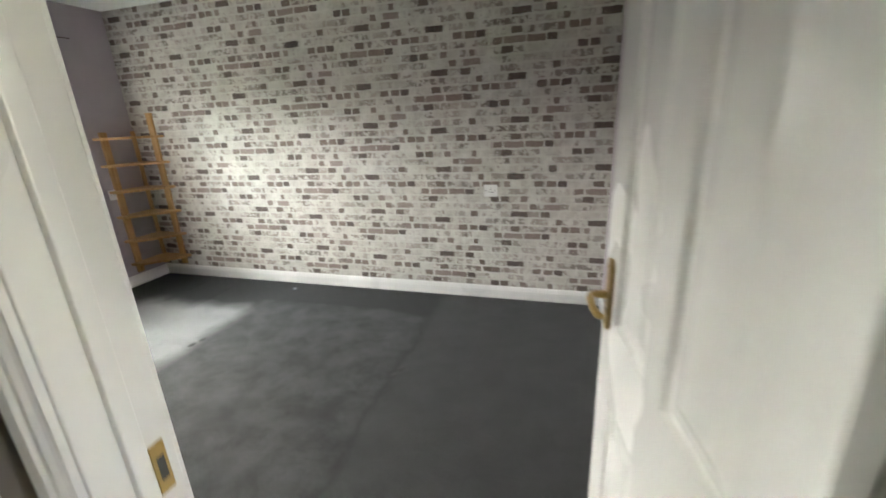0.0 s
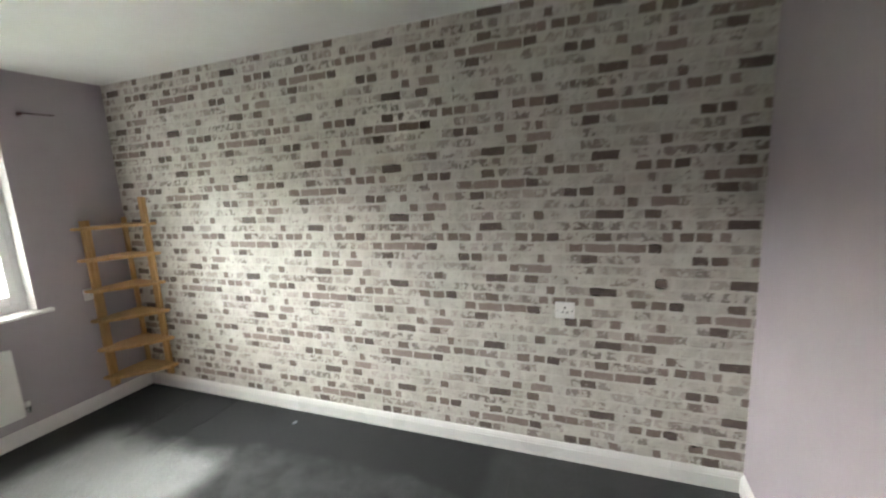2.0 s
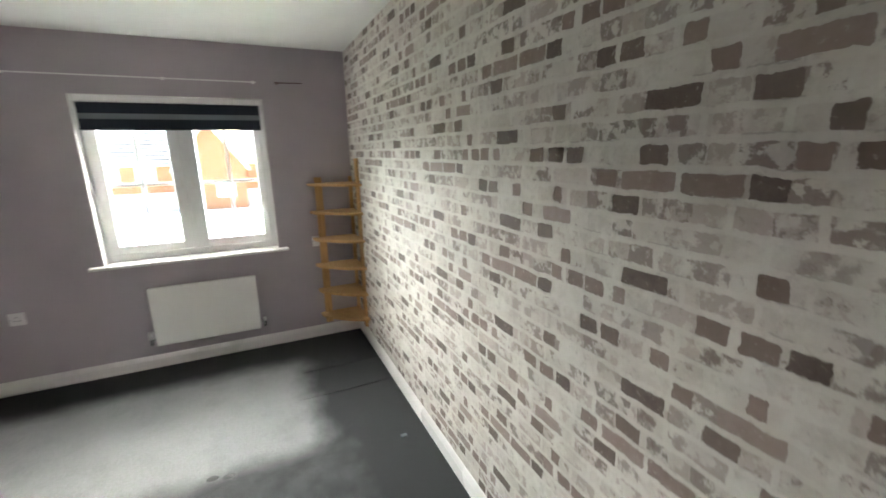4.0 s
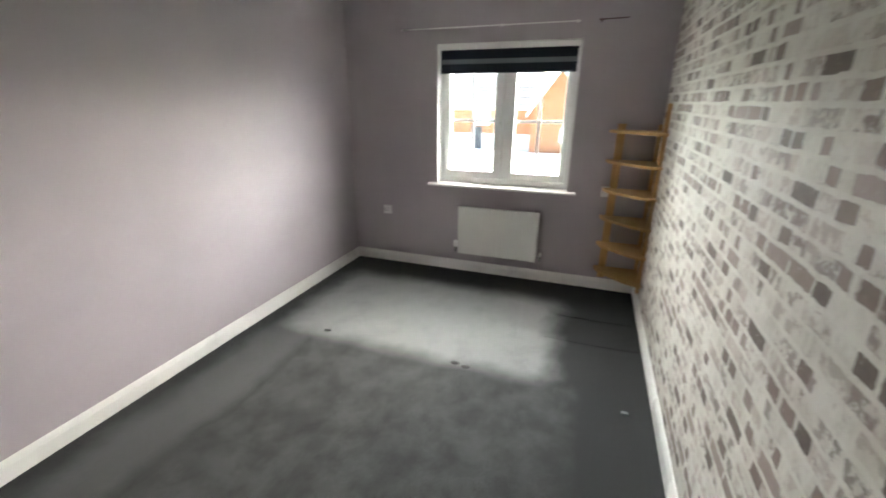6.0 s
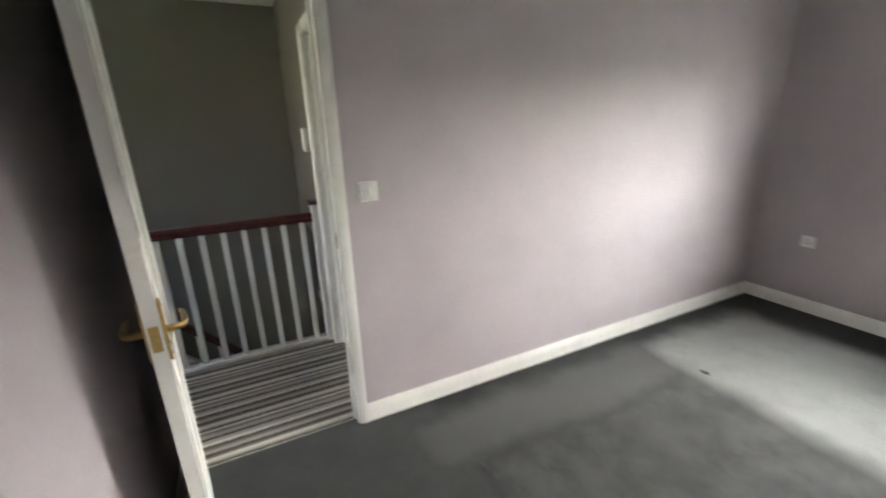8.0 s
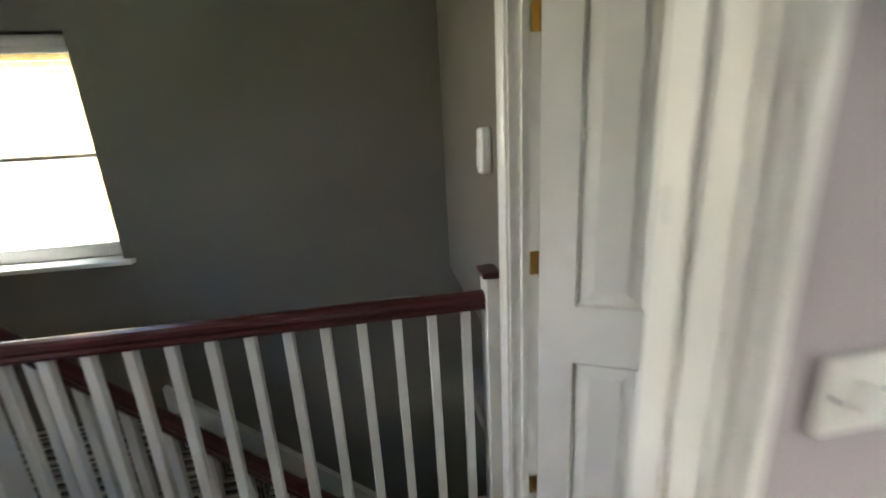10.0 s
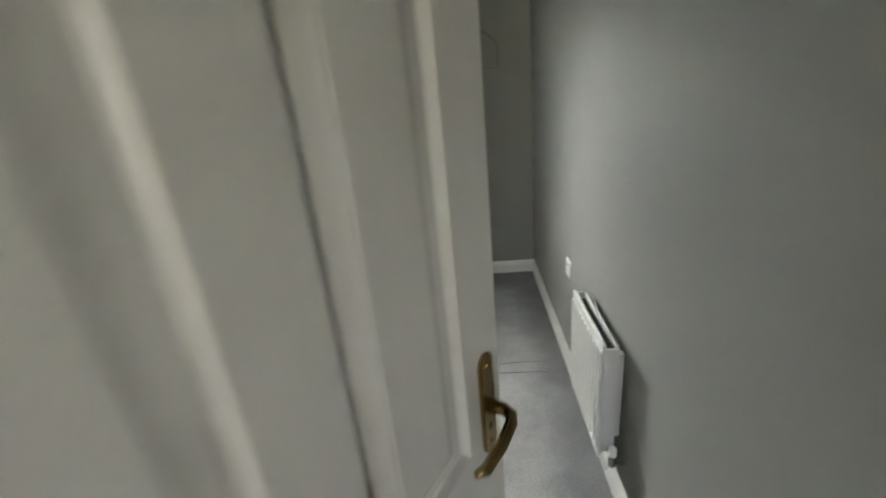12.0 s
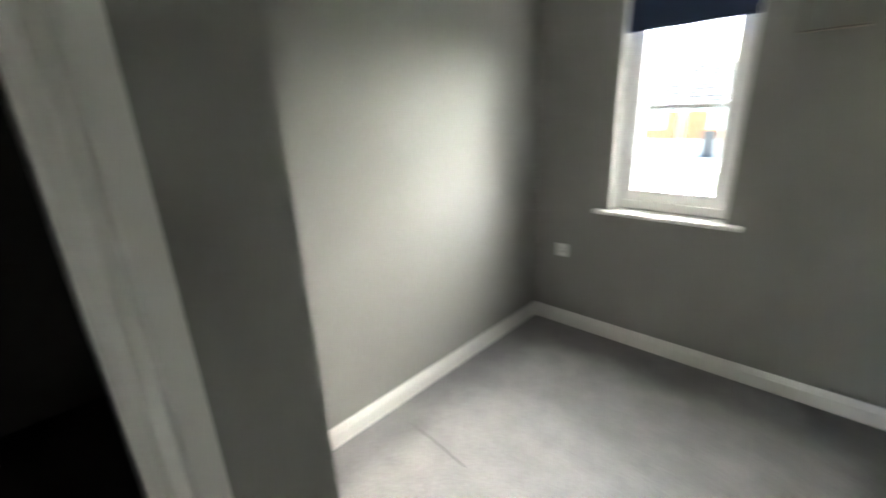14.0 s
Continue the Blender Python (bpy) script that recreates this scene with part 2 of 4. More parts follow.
    el[0].color, el[1].color = (0.082, 0.060, 0.049, 1), (0.365, 0.30, 0.258, 1)
    el.new(0.45).color = (0.200, 0.150, 0.124, 1)
    n.put(ramp.inputs[0], n.math("MULTIPLY_ADD", n.noise(p, 30.0, 4), 0.5, n.math("SUBTRACT", tone, 0.22)))
    brick = n.mix(n.math("MULTIPLY", n.noise(p, 140.0, 4), 0.35), ramp.outputs[0], (0.22, 0.18, 0.17))
    white = n.mix(n.step(n.noise(p, 7.0, 5, 0.6), 0.3, 0.7), (0.645, 0.63, 0.57), (0.50, 0.48, 0.425))
    # whole bricks under a thin wash, greyer or browner than their neighbours
    hue = n.add("SeparateColor")
    n.put(hue.inputs[0], luck.outputs["Color"])
    thin = n.math("MULTIPLY", n.math("MULTIPLY", inner, n.step(hue.outputs[1], 0.45, 0.80)), n.step(wash, 0.36, 0.56))
    white = n.mix(n.math("MULTIPLY", thin, 0.20), white, n.mix(hue.outputs[2], (0.34, 0.32, 0.275), (0.37, 0.285, 0.25)))
    white = n.mix(n.math("MULTIPLY", n.step(n.noise(p, 13.0, 8, 0.75), 0.48, 0.64), 0.42), white, (0.38, 0.365, 0.315))
    white = n.mix(n.math("MULTIPLY", faint, 0.50), white, (0.37, 0.295, 0.26))
    white = n.mix(n.math("MULTIPLY", deep, 0.60), white, (0.17, 0.128, 0.108))
    white = n.mix(n.math("MULTIPLY", n.math("MULTIPLY", chips, n.step(wash, 0.45, 0.6)), 0.35), white, (0.22, 0.185, 0.165))
    white = n.mix(n.math("MULTIPLY", under, 0.42), white, (0.13, 0.11, 0.095))
    white = n.mix(n.math("MULTIPLY", joint, 0.35), white, (0.63, 0.62, 0.56))
    worn = n.math("MULTIPLY", cover, n.math("SUBTRACT", 1.0, n.math("MULTIPLY", n.step(n.noise(p, 60.0, 5, 0.7), 0.60, 0.70), 0.5)))
    ragged = n.math("MULTIPLY", partly, n.step(n.noise(p, 24.0, 5, 0.62), 0.45, 0.53))
    print_ = n.mix(n.step(paler, 0.3, 0.95), (0.13, 0.10, 0.082), (0.36, 0.31, 0.275))
    white = n.mix(n.math("MULTIPLY", partly, 0.12), white, (0.40, 0.35, 0.31))
    n.color(n.mix(worn, n.mix(n.math("MULTIPLY", ragged, 0.72), white, print_), brick))
    n.rough(0.62)
    n.bump(n.math("ADD", n.noise(p, 160.0, 3), n.math("MULTIPLY", cover, -0.6)), 0.12, 0.001)
    return m


BRICKPAPER = brick_paper()


def timber(name, a, b, rough, axis=2, scale=1.0):
    """Wood with grain drawn out along one axis."""
    m = material(name, a, rough)
    n = Nodes(m)
    tc = n.add("TexCoord")
    mp = n.add("Mapping")
    n.put(mp.inputs[0], tc.outputs["Object"])
    st = [26.0 * scale] * 3
    st[axis] = 1.6 * scale
    mp.inputs["Scale"].default_value = st
    g = n.noise(mp.outputs[0], 3.0, 6, 0.6)
    c = n.mix(n.step(g, 0.35, 0.7), a, b)
    n.color(c)
    n.bump(g, 0.15, 0.001)
    return m


PINE = timber("raw_pine", (0.60, 0.38, 0.17), (0.45, 0.25, 0.09), 0.6)
MAHOGANY = timber("mahogany_stain", (0.080, 0.014, 0.014), (0.042, 0.008, 0.009), 0.3, 0)
NAVY = paint("navy_blind_fabric", (0.012, 0.018, 0.032), 0.85, 0.1, 400.0, 0.4)
SHEER = paint("grey_sheer_fabric", (0.20, 0.22, 0.24), 0.85, 0.1, 400.0, 0.4)
BLUE = paint("blue_blind_fabric", (0.035, 0.055, 0.13), 0.85, 0.1, 400.0, 0.4)
RENDERWALL = paint("white_render", (0.50, 0.495, 0.475), 0.85, 0.05, 30.0, 0.4)
TILE = paint("grey_roof_tile", (0.048, 0.05, 0.053), 0.8, 0.15, 8.0, 0.4)
GRASS = paint("grass", (0.085, 0.115, 0.045), 0.95, 0.3, 40.0, 0.6)
ASPHALT = paint("asphalt", (0.06, 0.06, 0.06), 0.9, 0.2, 60.0, 0.6)
PAVING = paint("paving", (0.42, 0.41, 0.385), 0.9, 0.1, 30.0, 0.4)


def brickwork(name, a, b, mortar, wide=0.225, high=0.075, axis=1):
    m = material(name, a, 0.85)
    n = Nodes(m)
    v = n.xyz(n.place())
    c = n.add("CombineXYZ")
    n.put(c.inputs[0], v[axis])
    n.put(c.inputs[1], v[2])
    t = n.add("TexBrick")
    n.put(t.inputs["Vector"], c.outputs[0])
    t.inputs["Color1"].default_value, t.inputs["Color2"].default_value, t.inputs["Mortar"].default_value = (*a, 1), (*b, 1), (*mortar, 1)
    t.inputs["Scale"].default_value = 1.0
    t.inputs["Mortar Size"].default_value, t.inputs["Brick Width"].default_value, t.inputs["Row Height"].default_value = 0.006, wide, high
    n.color(t.outputs["Color"])
    n.bump(t.outputs["Fac"], -0.4, 0.006)
    return m


ORANGE = brickwork("orange_brick", (0.21, 0.075, 0.026), (0.27, 0.10, 0.034), (0.24, 0.19, 0.14))
BUFF = brickwork("buff_brick", (0.17, 0.108, 0.034), (0.21, 0.142, 0.052), (0.26, 0.215, 0.15), axis=0)

GLASS = bpy.data.materials.new("window_glass")
GLASS.use_nodes = True
gn = GLASS.node_tree
gn.nodes.remove(gn.nodes["Principled BSDF"])
mixs, tr, gl, fr = (gn.nodes.new("ShaderNode" + k) for k in ("MixShader", "BsdfTransparent", "BsdfGlossy", "Fresnel"))
gl.inputs["Roughness"].default_value = 0.01
tr.inputs["Color"].default_value = (0.95, 0.96, 0.955, 1)
fr.inputs[0].default_value = 1.3
gn.links.new(fr.outputs[0], mixs.inputs[0])
gn.links.new(tr.outputs[0], mixs.inputs[1])
gn.links.new(gl.outputs[0], mixs.inputs[2])
gn.links.new(mixs.outputs[0], gn.nodes["Material Output"].inputs[0])


# ---- mesh helpers ----
def mesh_of(bm, name, mats, smooth=False):
    me = bpy.data.meshes.new(name)
    bmesh.ops.recalc_face_normals(bm, faces=bm.faces)
    if smooth:
        for f in bm.faces:
            f.smooth = True
    bm.to_mesh(me)
    bm.free()
    for m in mats if isinstance(mats, (list, tuple)) else [mats]:
        me.materials.append(m)
    return me


def part(name, bm, mats, parent=None, label="", smooth=False):
    ob = new(name, mesh_of(bm, name, mats, smooth))
    ob.parent = parent
    return tagged(ob, label)


def thing(name, at, label, category, group="", kind="", turn=0):
    ob = new(name)
    ob.empty_display_size = 0.05
    ob.matrix_world = pose(*at, 0, 0, turn)
    return tagged(ob, label, category, group, kind)


def box(lo, hi, bevel=0.0, bm=None, seg=2):
    """A box from corner to corner, its edges rounded."""
    own = bmesh.new()
    r = bmesh.ops.create_cube(own, size=1.0)
    lo, hi = Vector(lo), Vector(hi)
    for v in own.verts:
        v.co = Vector([(lo[i] + hi[i]) / 2 + v.co[i] * (hi[i] - lo[i]) for i in range(3)])
    if bevel:
        bmesh.ops.bevel(own, geom=own.edges[:], offset=bevel, segments=seg, affect="EDGES", profile=0.5)
    if bm is None:
        return own
    return merge(bm, own)


def merge(bm, other):
    me = bpy.data.meshes.new("temporary")
    other.to_mesh(me)
    other.free()
    bm.from_mesh(me)
    bpy.data.meshes.remove(me)
    return bm


def tube(points, radius, sides=10, bm=None, caps=True):
    """A round bar through the points."""
    bm = bm or bmesh.new()
    pts = [Vector(p) for p in points]
    rings = []
    for i, p in enumerate(pts):
        d = (pts[min(i + 1, len(pts) - 1)] - pts[max(i - 1, 0)]).normalized()
        a = d.orthogonal().normalized() if not rings else (last - d * last.dot(d)).normalized()
        last = a
        b = d.cross(a)
        r = radius[i] if isinstance(radius, (list, tuple)) else radius
        rings.append([bm.verts.new(p + a * r * math.cos(k * math.tau / sides) + b * r * math.sin(k * math.tau / sides)) for k in range(sides)])
    for q, s in zip(rings, rings[1:]):
        for k in range(sides):
            bm.faces.new((q[k], q[(k + 1) % sides], s[(k + 1) % sides], s[k]))
    if caps:
        bm.faces.new(rings[0][::-1])
        bm.faces.new(rings[-1])
    return bm


def sweep(profile, start, end, out, up=(0, 0, 1), bm=None):
    """A moulding: profile points (out, up) carried from start to end."""
    bm = bm or bmesh.new()
    start, end, out, up = Vector(start), Vector(end), Vector(out), Vector(up)
    rings = [[bm.verts.new(e + out * a + up * b) for a, b in profile] for e in (start, end)]
    k = len(profile)
    for i in range(k):
        bm.faces.new((rings[0][i], rings[0][(i + 1) % k], rings[1][(i + 1) % k], rings[1][i]))
    bm.faces.new(rings[0][::-1])
    bm.faces.new(rings[1])
    return bm


def prism(outline, z0, z1, bevel=0.0):
    """An upright prism on an outline in plan."""
    bm = bmesh.new()
    lo = [bm.verts.new((x, y, z0)) for x, y in outline]
    hi = [bm.verts.new((x, y, z1)) for x, y in outline]
    bm.faces.new(lo[::-1])
    bm.faces.new(hi)
    for i in range(len(lo)):
        j = (i + 1) % len(lo)
        bm.faces.new((lo[i], lo[j], hi[j], hi[i]))
    if bevel:
        bmesh.ops.bevel(bm, geom=bm.edges[:], offset=bevel, segments=2, affect="EDGES")
    return bm


def wall(name, axis, p0, p1, a0, a1, z0, z1, openings, low, high, side, label, category="wall"):
    """A wall between p0 and p1 on its axis with openings (a0, a1, z0, z1) cut right through it;
    materials for its face towards lower values, towards higher values, and for the reveals."""
    cuts_a = sorted({a0, a1, *[v for o in openings for v in o[:2]]})
    cuts_z = sorted({z0, z1, *[v for o in openings for v in o[2:]]})
    bm = bmesh.new()
    vert = {}

    def vx(p, a, z):
        k = (p, a, z)
        if k not in vert:
            vert[k] = bm.verts.new((p, a, z) if axis == "x" else (a, p, z))
        return vert[k]

    def solid(i, j):
        if not (0 <= i < len(cuts_a) - 1 and 0 <= j < len(cuts_z) - 1):
            return False
        a, z = (cuts_a[i] + cuts_a[i + 1]) / 2, (cuts_z[j] + cuts_z[j + 1]) / 2
        return not any(o[0] < a < o[1] and o[2] < z < o[3] for o in openings)

    for i in range(len(cuts_a) - 1):
        for j in range(len(cuts_z) - 1):
            if not solid(i, j):
                continue
            A, B, C, D = cuts_a[i], cuts_a[i + 1], cuts_z[j], cuts_z[j + 1]
            for p, mi in ((p0, 0), (p1, 1)):
                bm.faces.new((vx(p, A, C), vx(p, B, C), vx(p, B, D), vx(p, A, D))).material_index = mi
            for di, dj, e in ((-1, 0, ((A, C), (A, D))), (1, 0, ((B, C), (B, D))), (0, -1, ((A, C), (B, C))), (0, 1, ((A, D), (B, D)))):
                if not solid(i + di, j + dj):
                    (q, r), (s, t) = e
                    bm.faces.new((vx(p0, q, r), vx(p1, q, r), vx(p1, s, t), vx(p0, s, t))).material_index = 2
    return tagged(part(name, bm, [low, high, side]), label, category, kind="structure")


def slab(name, lo, hi, mat, label, category):
    return tagged(part(name, box(lo, hi), mat), label, category, kind="structure")


# ---- the rooms ----
H = 2.4
NORTH, EAST = 2.714, 4.198
W1 = (0.895, 2.071, 0.845, 2.02)
W2 = (-1.538, -0.942, 0.85, 2.02)
D1 = (3.412, 4.142)
D2 = (-0.878, -0.188)
DH = 1.995
SOUTH2 = -2.031
CUP = (2.44, 3.10)
CUPY = -0.88
WS = (5.05, 5.75, 0.93, 2.02)
WE = (-0.95, -0.22, 0.93, 2.02)

wall("wall_west_bedroom", "x", -0.3, 0, -0.05, NORTH + 0.1, -0.3, H + 0.2, [W1], RENDERWALL, LILAC, LILAC, "lilac painted plaster wall with a window opening")
wall("wall_west_box_room", "x", -0.3, 0, SOUTH2 - 0.1, -0.05, -0.3, H + 0.2, [W2], RENDERWALL, GREY, GREY, "grey painted plaster wall with a narrow window opening")
wall("wall_north", "y", NORTH, NORTH + 0.1, 0, EAST + 0.1, -0.1, H + 0.2, [], BRICKPAPER, TAUPE, TAUPE, "wall papered with whitewashed brick print")
wall("wall_east", "x", EAST, EAST + 0.1, 0, NORTH, -0.1, H + 0.2, [], LILAC, TAUPE, TAUPE, "lilac painted plaster wall")
wall("wall_south", "y", -0.1, 0, 0, 3.27, -0.1, H + 0.2, [], GREY, LILAC, LILAC, "partition wall painted lilac and grey")
wall("wall_south_doorway", "y", -0.1, 0, 3.27, 6.3, -0.1, H + 0.2, [(D1[0] - 0.03, D1[1] + 0.03, -0.1, DH + 0.03)], TAUPE, LILAC, LILAC, "lilac painted partition wall with a doorway")
wall("wall_box_room_door", "x", 3.22, 3.32, -1.0, -0.1, -0.1, H + 0.2, [(D2[0] - 0.03, D2[1] + 0.03, -0.1, DH + 0.03)], GREY, TAUPE, TAUPE, "grey partition wall with a doorway")
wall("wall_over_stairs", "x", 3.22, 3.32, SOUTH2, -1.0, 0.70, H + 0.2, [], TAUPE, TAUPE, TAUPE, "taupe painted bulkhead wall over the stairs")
wall("wall_cupboard_front", "y", CUPY - 0.1, CUPY, 2.30, 3.22, -0.1, H + 0.2, [(CUP[0], CUP[1], 0.12, DH)], CUPBOARD_SHADE, GREY, GREY, "grey stub wall with a cupboard opening")
wall("wall_cupboard_side", "x", 2.30, 2.40, SOUTH2, CUPY - 0.1, -0.1, H + 0.2, [], GREY, CUPBOARD_SHADE, GREY, "grey side wall of the cupboard over the stairs")
wall("wall_south_box_room", "y", SOUTH2 - 0.1, SOUTH2, 0, 2.35, -0.1, H + 0.2, [], GREY, GREY, GREY, "grey painted plaster wall")
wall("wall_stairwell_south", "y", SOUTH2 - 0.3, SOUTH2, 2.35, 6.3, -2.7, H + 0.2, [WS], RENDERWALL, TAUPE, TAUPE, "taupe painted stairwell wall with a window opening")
wall("wall_landing_east", "x", 6.3, 6.4, SOUTH2 - 0.3, 0, -2.7, H + 0.2, [WE], TAUPE, TAUPE, TAUPE, "taupe painted end wall of the landing with an added window opening")
wall("wall_stairwell_west", "x", 2.2, 2.3, SOUTH2 - 0.3, -1.1, -2.7, -0.1, [], TAUPE, TAUPE, TAUPE, "taupe painted wall low in the stairwell")
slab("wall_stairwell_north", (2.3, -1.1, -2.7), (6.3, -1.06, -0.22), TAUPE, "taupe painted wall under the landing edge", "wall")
slab("cupboard_base", (2.40, SOUTH2, 0.60), (3.22, CUPY - 0.1, 0.70), CUPBOARD_SHADE, "raised base of the cupboard over the stairs", "floor")
slab("cupboard_end", (2.40, SOUTH2 - 0.004, 0.70), (3.22, SOUTH2 + 0.02, H), CUPBOARD_SHADE, "plain back of the cupboard, shade painted near black", "wall")
slab("stairwell_soffit", (2.3, SOUTH2, 0.58), (3.22, -1.1, 0.598), TAUPE, "taupe painted soffit over the stairs", "ceiling")

slab("ceiling", (-0.02, 0, H), (EAST, NORTH, H + 0.15), CEILING, "flat white emulsion ceiling", "ceiling")
slab("ceiling_box_room", (-0.02, SOUTH2, H), (3.22, -0.1, H + 0.15), CEILING, "flat white emulsion ceiling", "ceiling")
slab("ceiling_landing", (3.32, SOUTH2, H), (6.3, -0.1, H + 0.15), CEILING, "flat white emulsion ceiling above the landing", "ceiling")
slab("floor_bedroom", (0, -0.045, -0.1), (EAST, NORTH, 0), CARPET_1, "charcoal cut pile carpet with worn patches and a painted window light pool", "carpet")
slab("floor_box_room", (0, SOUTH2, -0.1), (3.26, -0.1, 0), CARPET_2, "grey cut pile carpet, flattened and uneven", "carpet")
slab("floor_landing", (3.26, -1.06, -0.22), (6.3, -0.045, 0), STRIPES, "brown, black and cream striped landing carpet", "carpet")
slab("floor_hall", (2.3, SOUTH2 - 0.3, -2.75), (6.3, -1.1, -2.7), STRIPES, "striped carpet at the foot of the stairs", "carpet")

# ---- joinery ----
SKIRT = [(0, 0), (0.016, 0), (0.016, 0.070), (0.013, 0.077), (0.013, 0.081), (0.008, 0.094), (0.004, 0.101), (0, 0.101)]
ARCH = [(0, 0), (0, 0.046), (0.018, 0.046), (0.018, 0.026), (0.014, 0.022), (0.014, 0.014), (0.010, 0.009), (0.008, 0.004), (0.008, 0)]


def skirting(name, start, end, out, label="white gloss moulded skirting board"):
    return tagged(part(name, sweep(SKIRT, start, end, out), GLOSS), label, "skirting board", kind="structure")


skirting("baseboard_north", (0.0, NORTH, 0), (EAST, NORTH, 0), (0, -1, 0))
skirting("baseboard_west", (0, 0.0, 0), (0, NORTH - 0.016, 0), (1, 0, 0))
skirting("baseboard_south", (0.016, 0, 0), (D1[0] - 0.052, 0, 0), (0, 1, 0))
skirting("baseboard_east", (EAST, 0.0, 0), (EAST, NORTH - 0.016, 0), (-1, 0, 0))
skirting("baseboard_box_room_west", (0, SOUTH2, 0), (0, -0.1, 0), (1, 0, 0))
skirting("baseboard_box_room_north", (0.016, -0.1, 0), (3.22, -0.1, 0), (0, -1, 0))
skirting("baseboard_box_room_south", (0.016, SOUTH2, 0), (2.30, SOUTH2, 0), (0, 1, 0))
skirting("baseboard_cupboard_side", (2.30, SOUTH2 + 0.016, 0), (2.30, CUPY, 0), (-1, 0, 0))
skirting("baseboard_cupboard_front", (2.30, CUPY, 0), (CUP[0] - 0.046, CUPY, 0), (0, 1, 0))
skirting("baseboard_landing", (4.25, -0.1, 0), (6.3, -0.1, 0), (0, -1, 0))


def door_frame(name, along, a0, a1, p_low, p_high, label, low=True, high=True):
    """Lining, stop and architraves round a doorway. along: 'x' or 'y'; p: the wall's two faces."""
    frame_ = thing(name, (0, 0, 0), label, "door frame", kind="structure")

    def pt(a, p, z):
        return (a, p, z) if along == "x" else (p, a, z)

    for nm, lo, hi in (("jamb", (a0 - 0.03, p_low, 0), (a0, p_high, DH + 0.03)), ("jamb", (a1, p_low, 0), (a1 + 0.03, p_high, DH + 0.03)), ("head", (a0, p_low, DH), (a1, p_high, DH + 0.03))):
        u, v = pt(*lo), pt(*hi)
        part(nm, box([min(q) for q in zip(u, v)], [max(q) for q in zip(u, v)], 0.002), GLOSS, frame_)
    for face, side in ((p_low, -1), (p_high, 1)):
        if (side < 0 and not low) or (side > 0 and not high):
            continue
        out = Vector(pt(0, side, 0))
        for edge, sgn in ((a0 - 0.006, -1), (a1 + 0.006, 1)):
            prof = [(w, a) for a, w in ARCH]
            part("architrave", sweep([(q, r) for q, r in prof], pt(edge, face, 0), pt(edge, face, DH + 0.052), pt(sgn, 0, 0), out), GLOSS, frame_)
        part("architrave", sweep([(w, a) for a, w in ARCH], pt(a0 - 0.052, face, DH + 0.006), pt(a1 + 0.052, face, DH + 0.006), (0, 0, 1), out), GLOSS, frame_)
    return frame_


fr1 = door_frame("door_frame_1", "x", D1[0], D1[1], -0.1, 0.0, "white gloss door lining with moulded architraves", high=False)
# the bedroom face has its architrave on the latch side and over the head only
part("architrave", sweep([(w, a) for a, w in ARCH], (D1[0] - 0.006, 0, 0), (D1[0] - 0.006, 0, DH + 0.052), (-1, 0, 0), (0, 1, 0)), GLOSS, fr1)
part("architrave", sweep([(w, a) for a, w in ARCH], (D1[0] - 0.052, 0, DH + 0.006), (EAST, 0, DH + 0.006), (0, 0, 1), (0, 1, 0)), GLOSS, fr1)
part("door_stop", box((D1[0], -0.062, 0), (D1[0] + 0.012, -0.040, DH), 0.002), GLOSS, fr1)
part("strike_plate", box((D1[0] - 0.001, -0.034, 0.955), (D1[0] + 0.0025, -0.014, 1.03), 0.001), BRASS, fr1, "worn brass strike plate")
part("latch_hole", box((D1[0] + 0.0018, -0.029, 0.975), (D1[0] + 0.0032, -0.019, 1.01)), BLACK, fr1, "dark latch hole")
fr2 = door_frame("door_frame_2", "y", D2[0], D2[1], 3.22, 3.32, "white gloss door lining with moulded architraves", low=False)
part("door_stop", box((3.262, D2[1] - 0.012, 0), (3.284, D2[1], DH), 0.002), GLOSS, fr2)
part("door_stop", box((3.262, D2[0], 0), (3.284, D2[0] + 0.012, DH), 0.002), GLOSS, fr2)
part("strike_plate", box((3.232, D2[1] - 0.0025, 0.93), (3.256, D2[1] + 0.001, 1.05), 0.001), BRASS, fr2, "worn brass strike plate")
for z in (0.22, 1.07, 1.76):
    part("hinge_plate", box((3.222, D2[0] - 0.0005, z - 0.038), (3.254, D2[0] + 0.0022, z + 0.038), 0.0008), BRASS, fr2, "worn brass butt hinge")
cup = thing("cupboard_frame", (0, 0, 0), "white architrave round an open dark cupboard over the stairs", "door frame", kind="structure")
for edge, sgn in ((CUP[0], -1), (CUP[1], 1)):
    part("architrave", sweep([(w, a) for a, w in ARCH], (edge, CUPY, 0), (edge, CUPY, DH + 0.046), (sgn, 0, 0), (0, 1, 0)), GLOSS, cup)
part("architrave", sweep([(w, a) for a, w in ARCH], (CUP[0] - 0.046, CUPY, DH), (CUP[1] + 0.046, CUPY, DH), (0, 0, 1), (0, 1, 0)), GLOSS, cup)


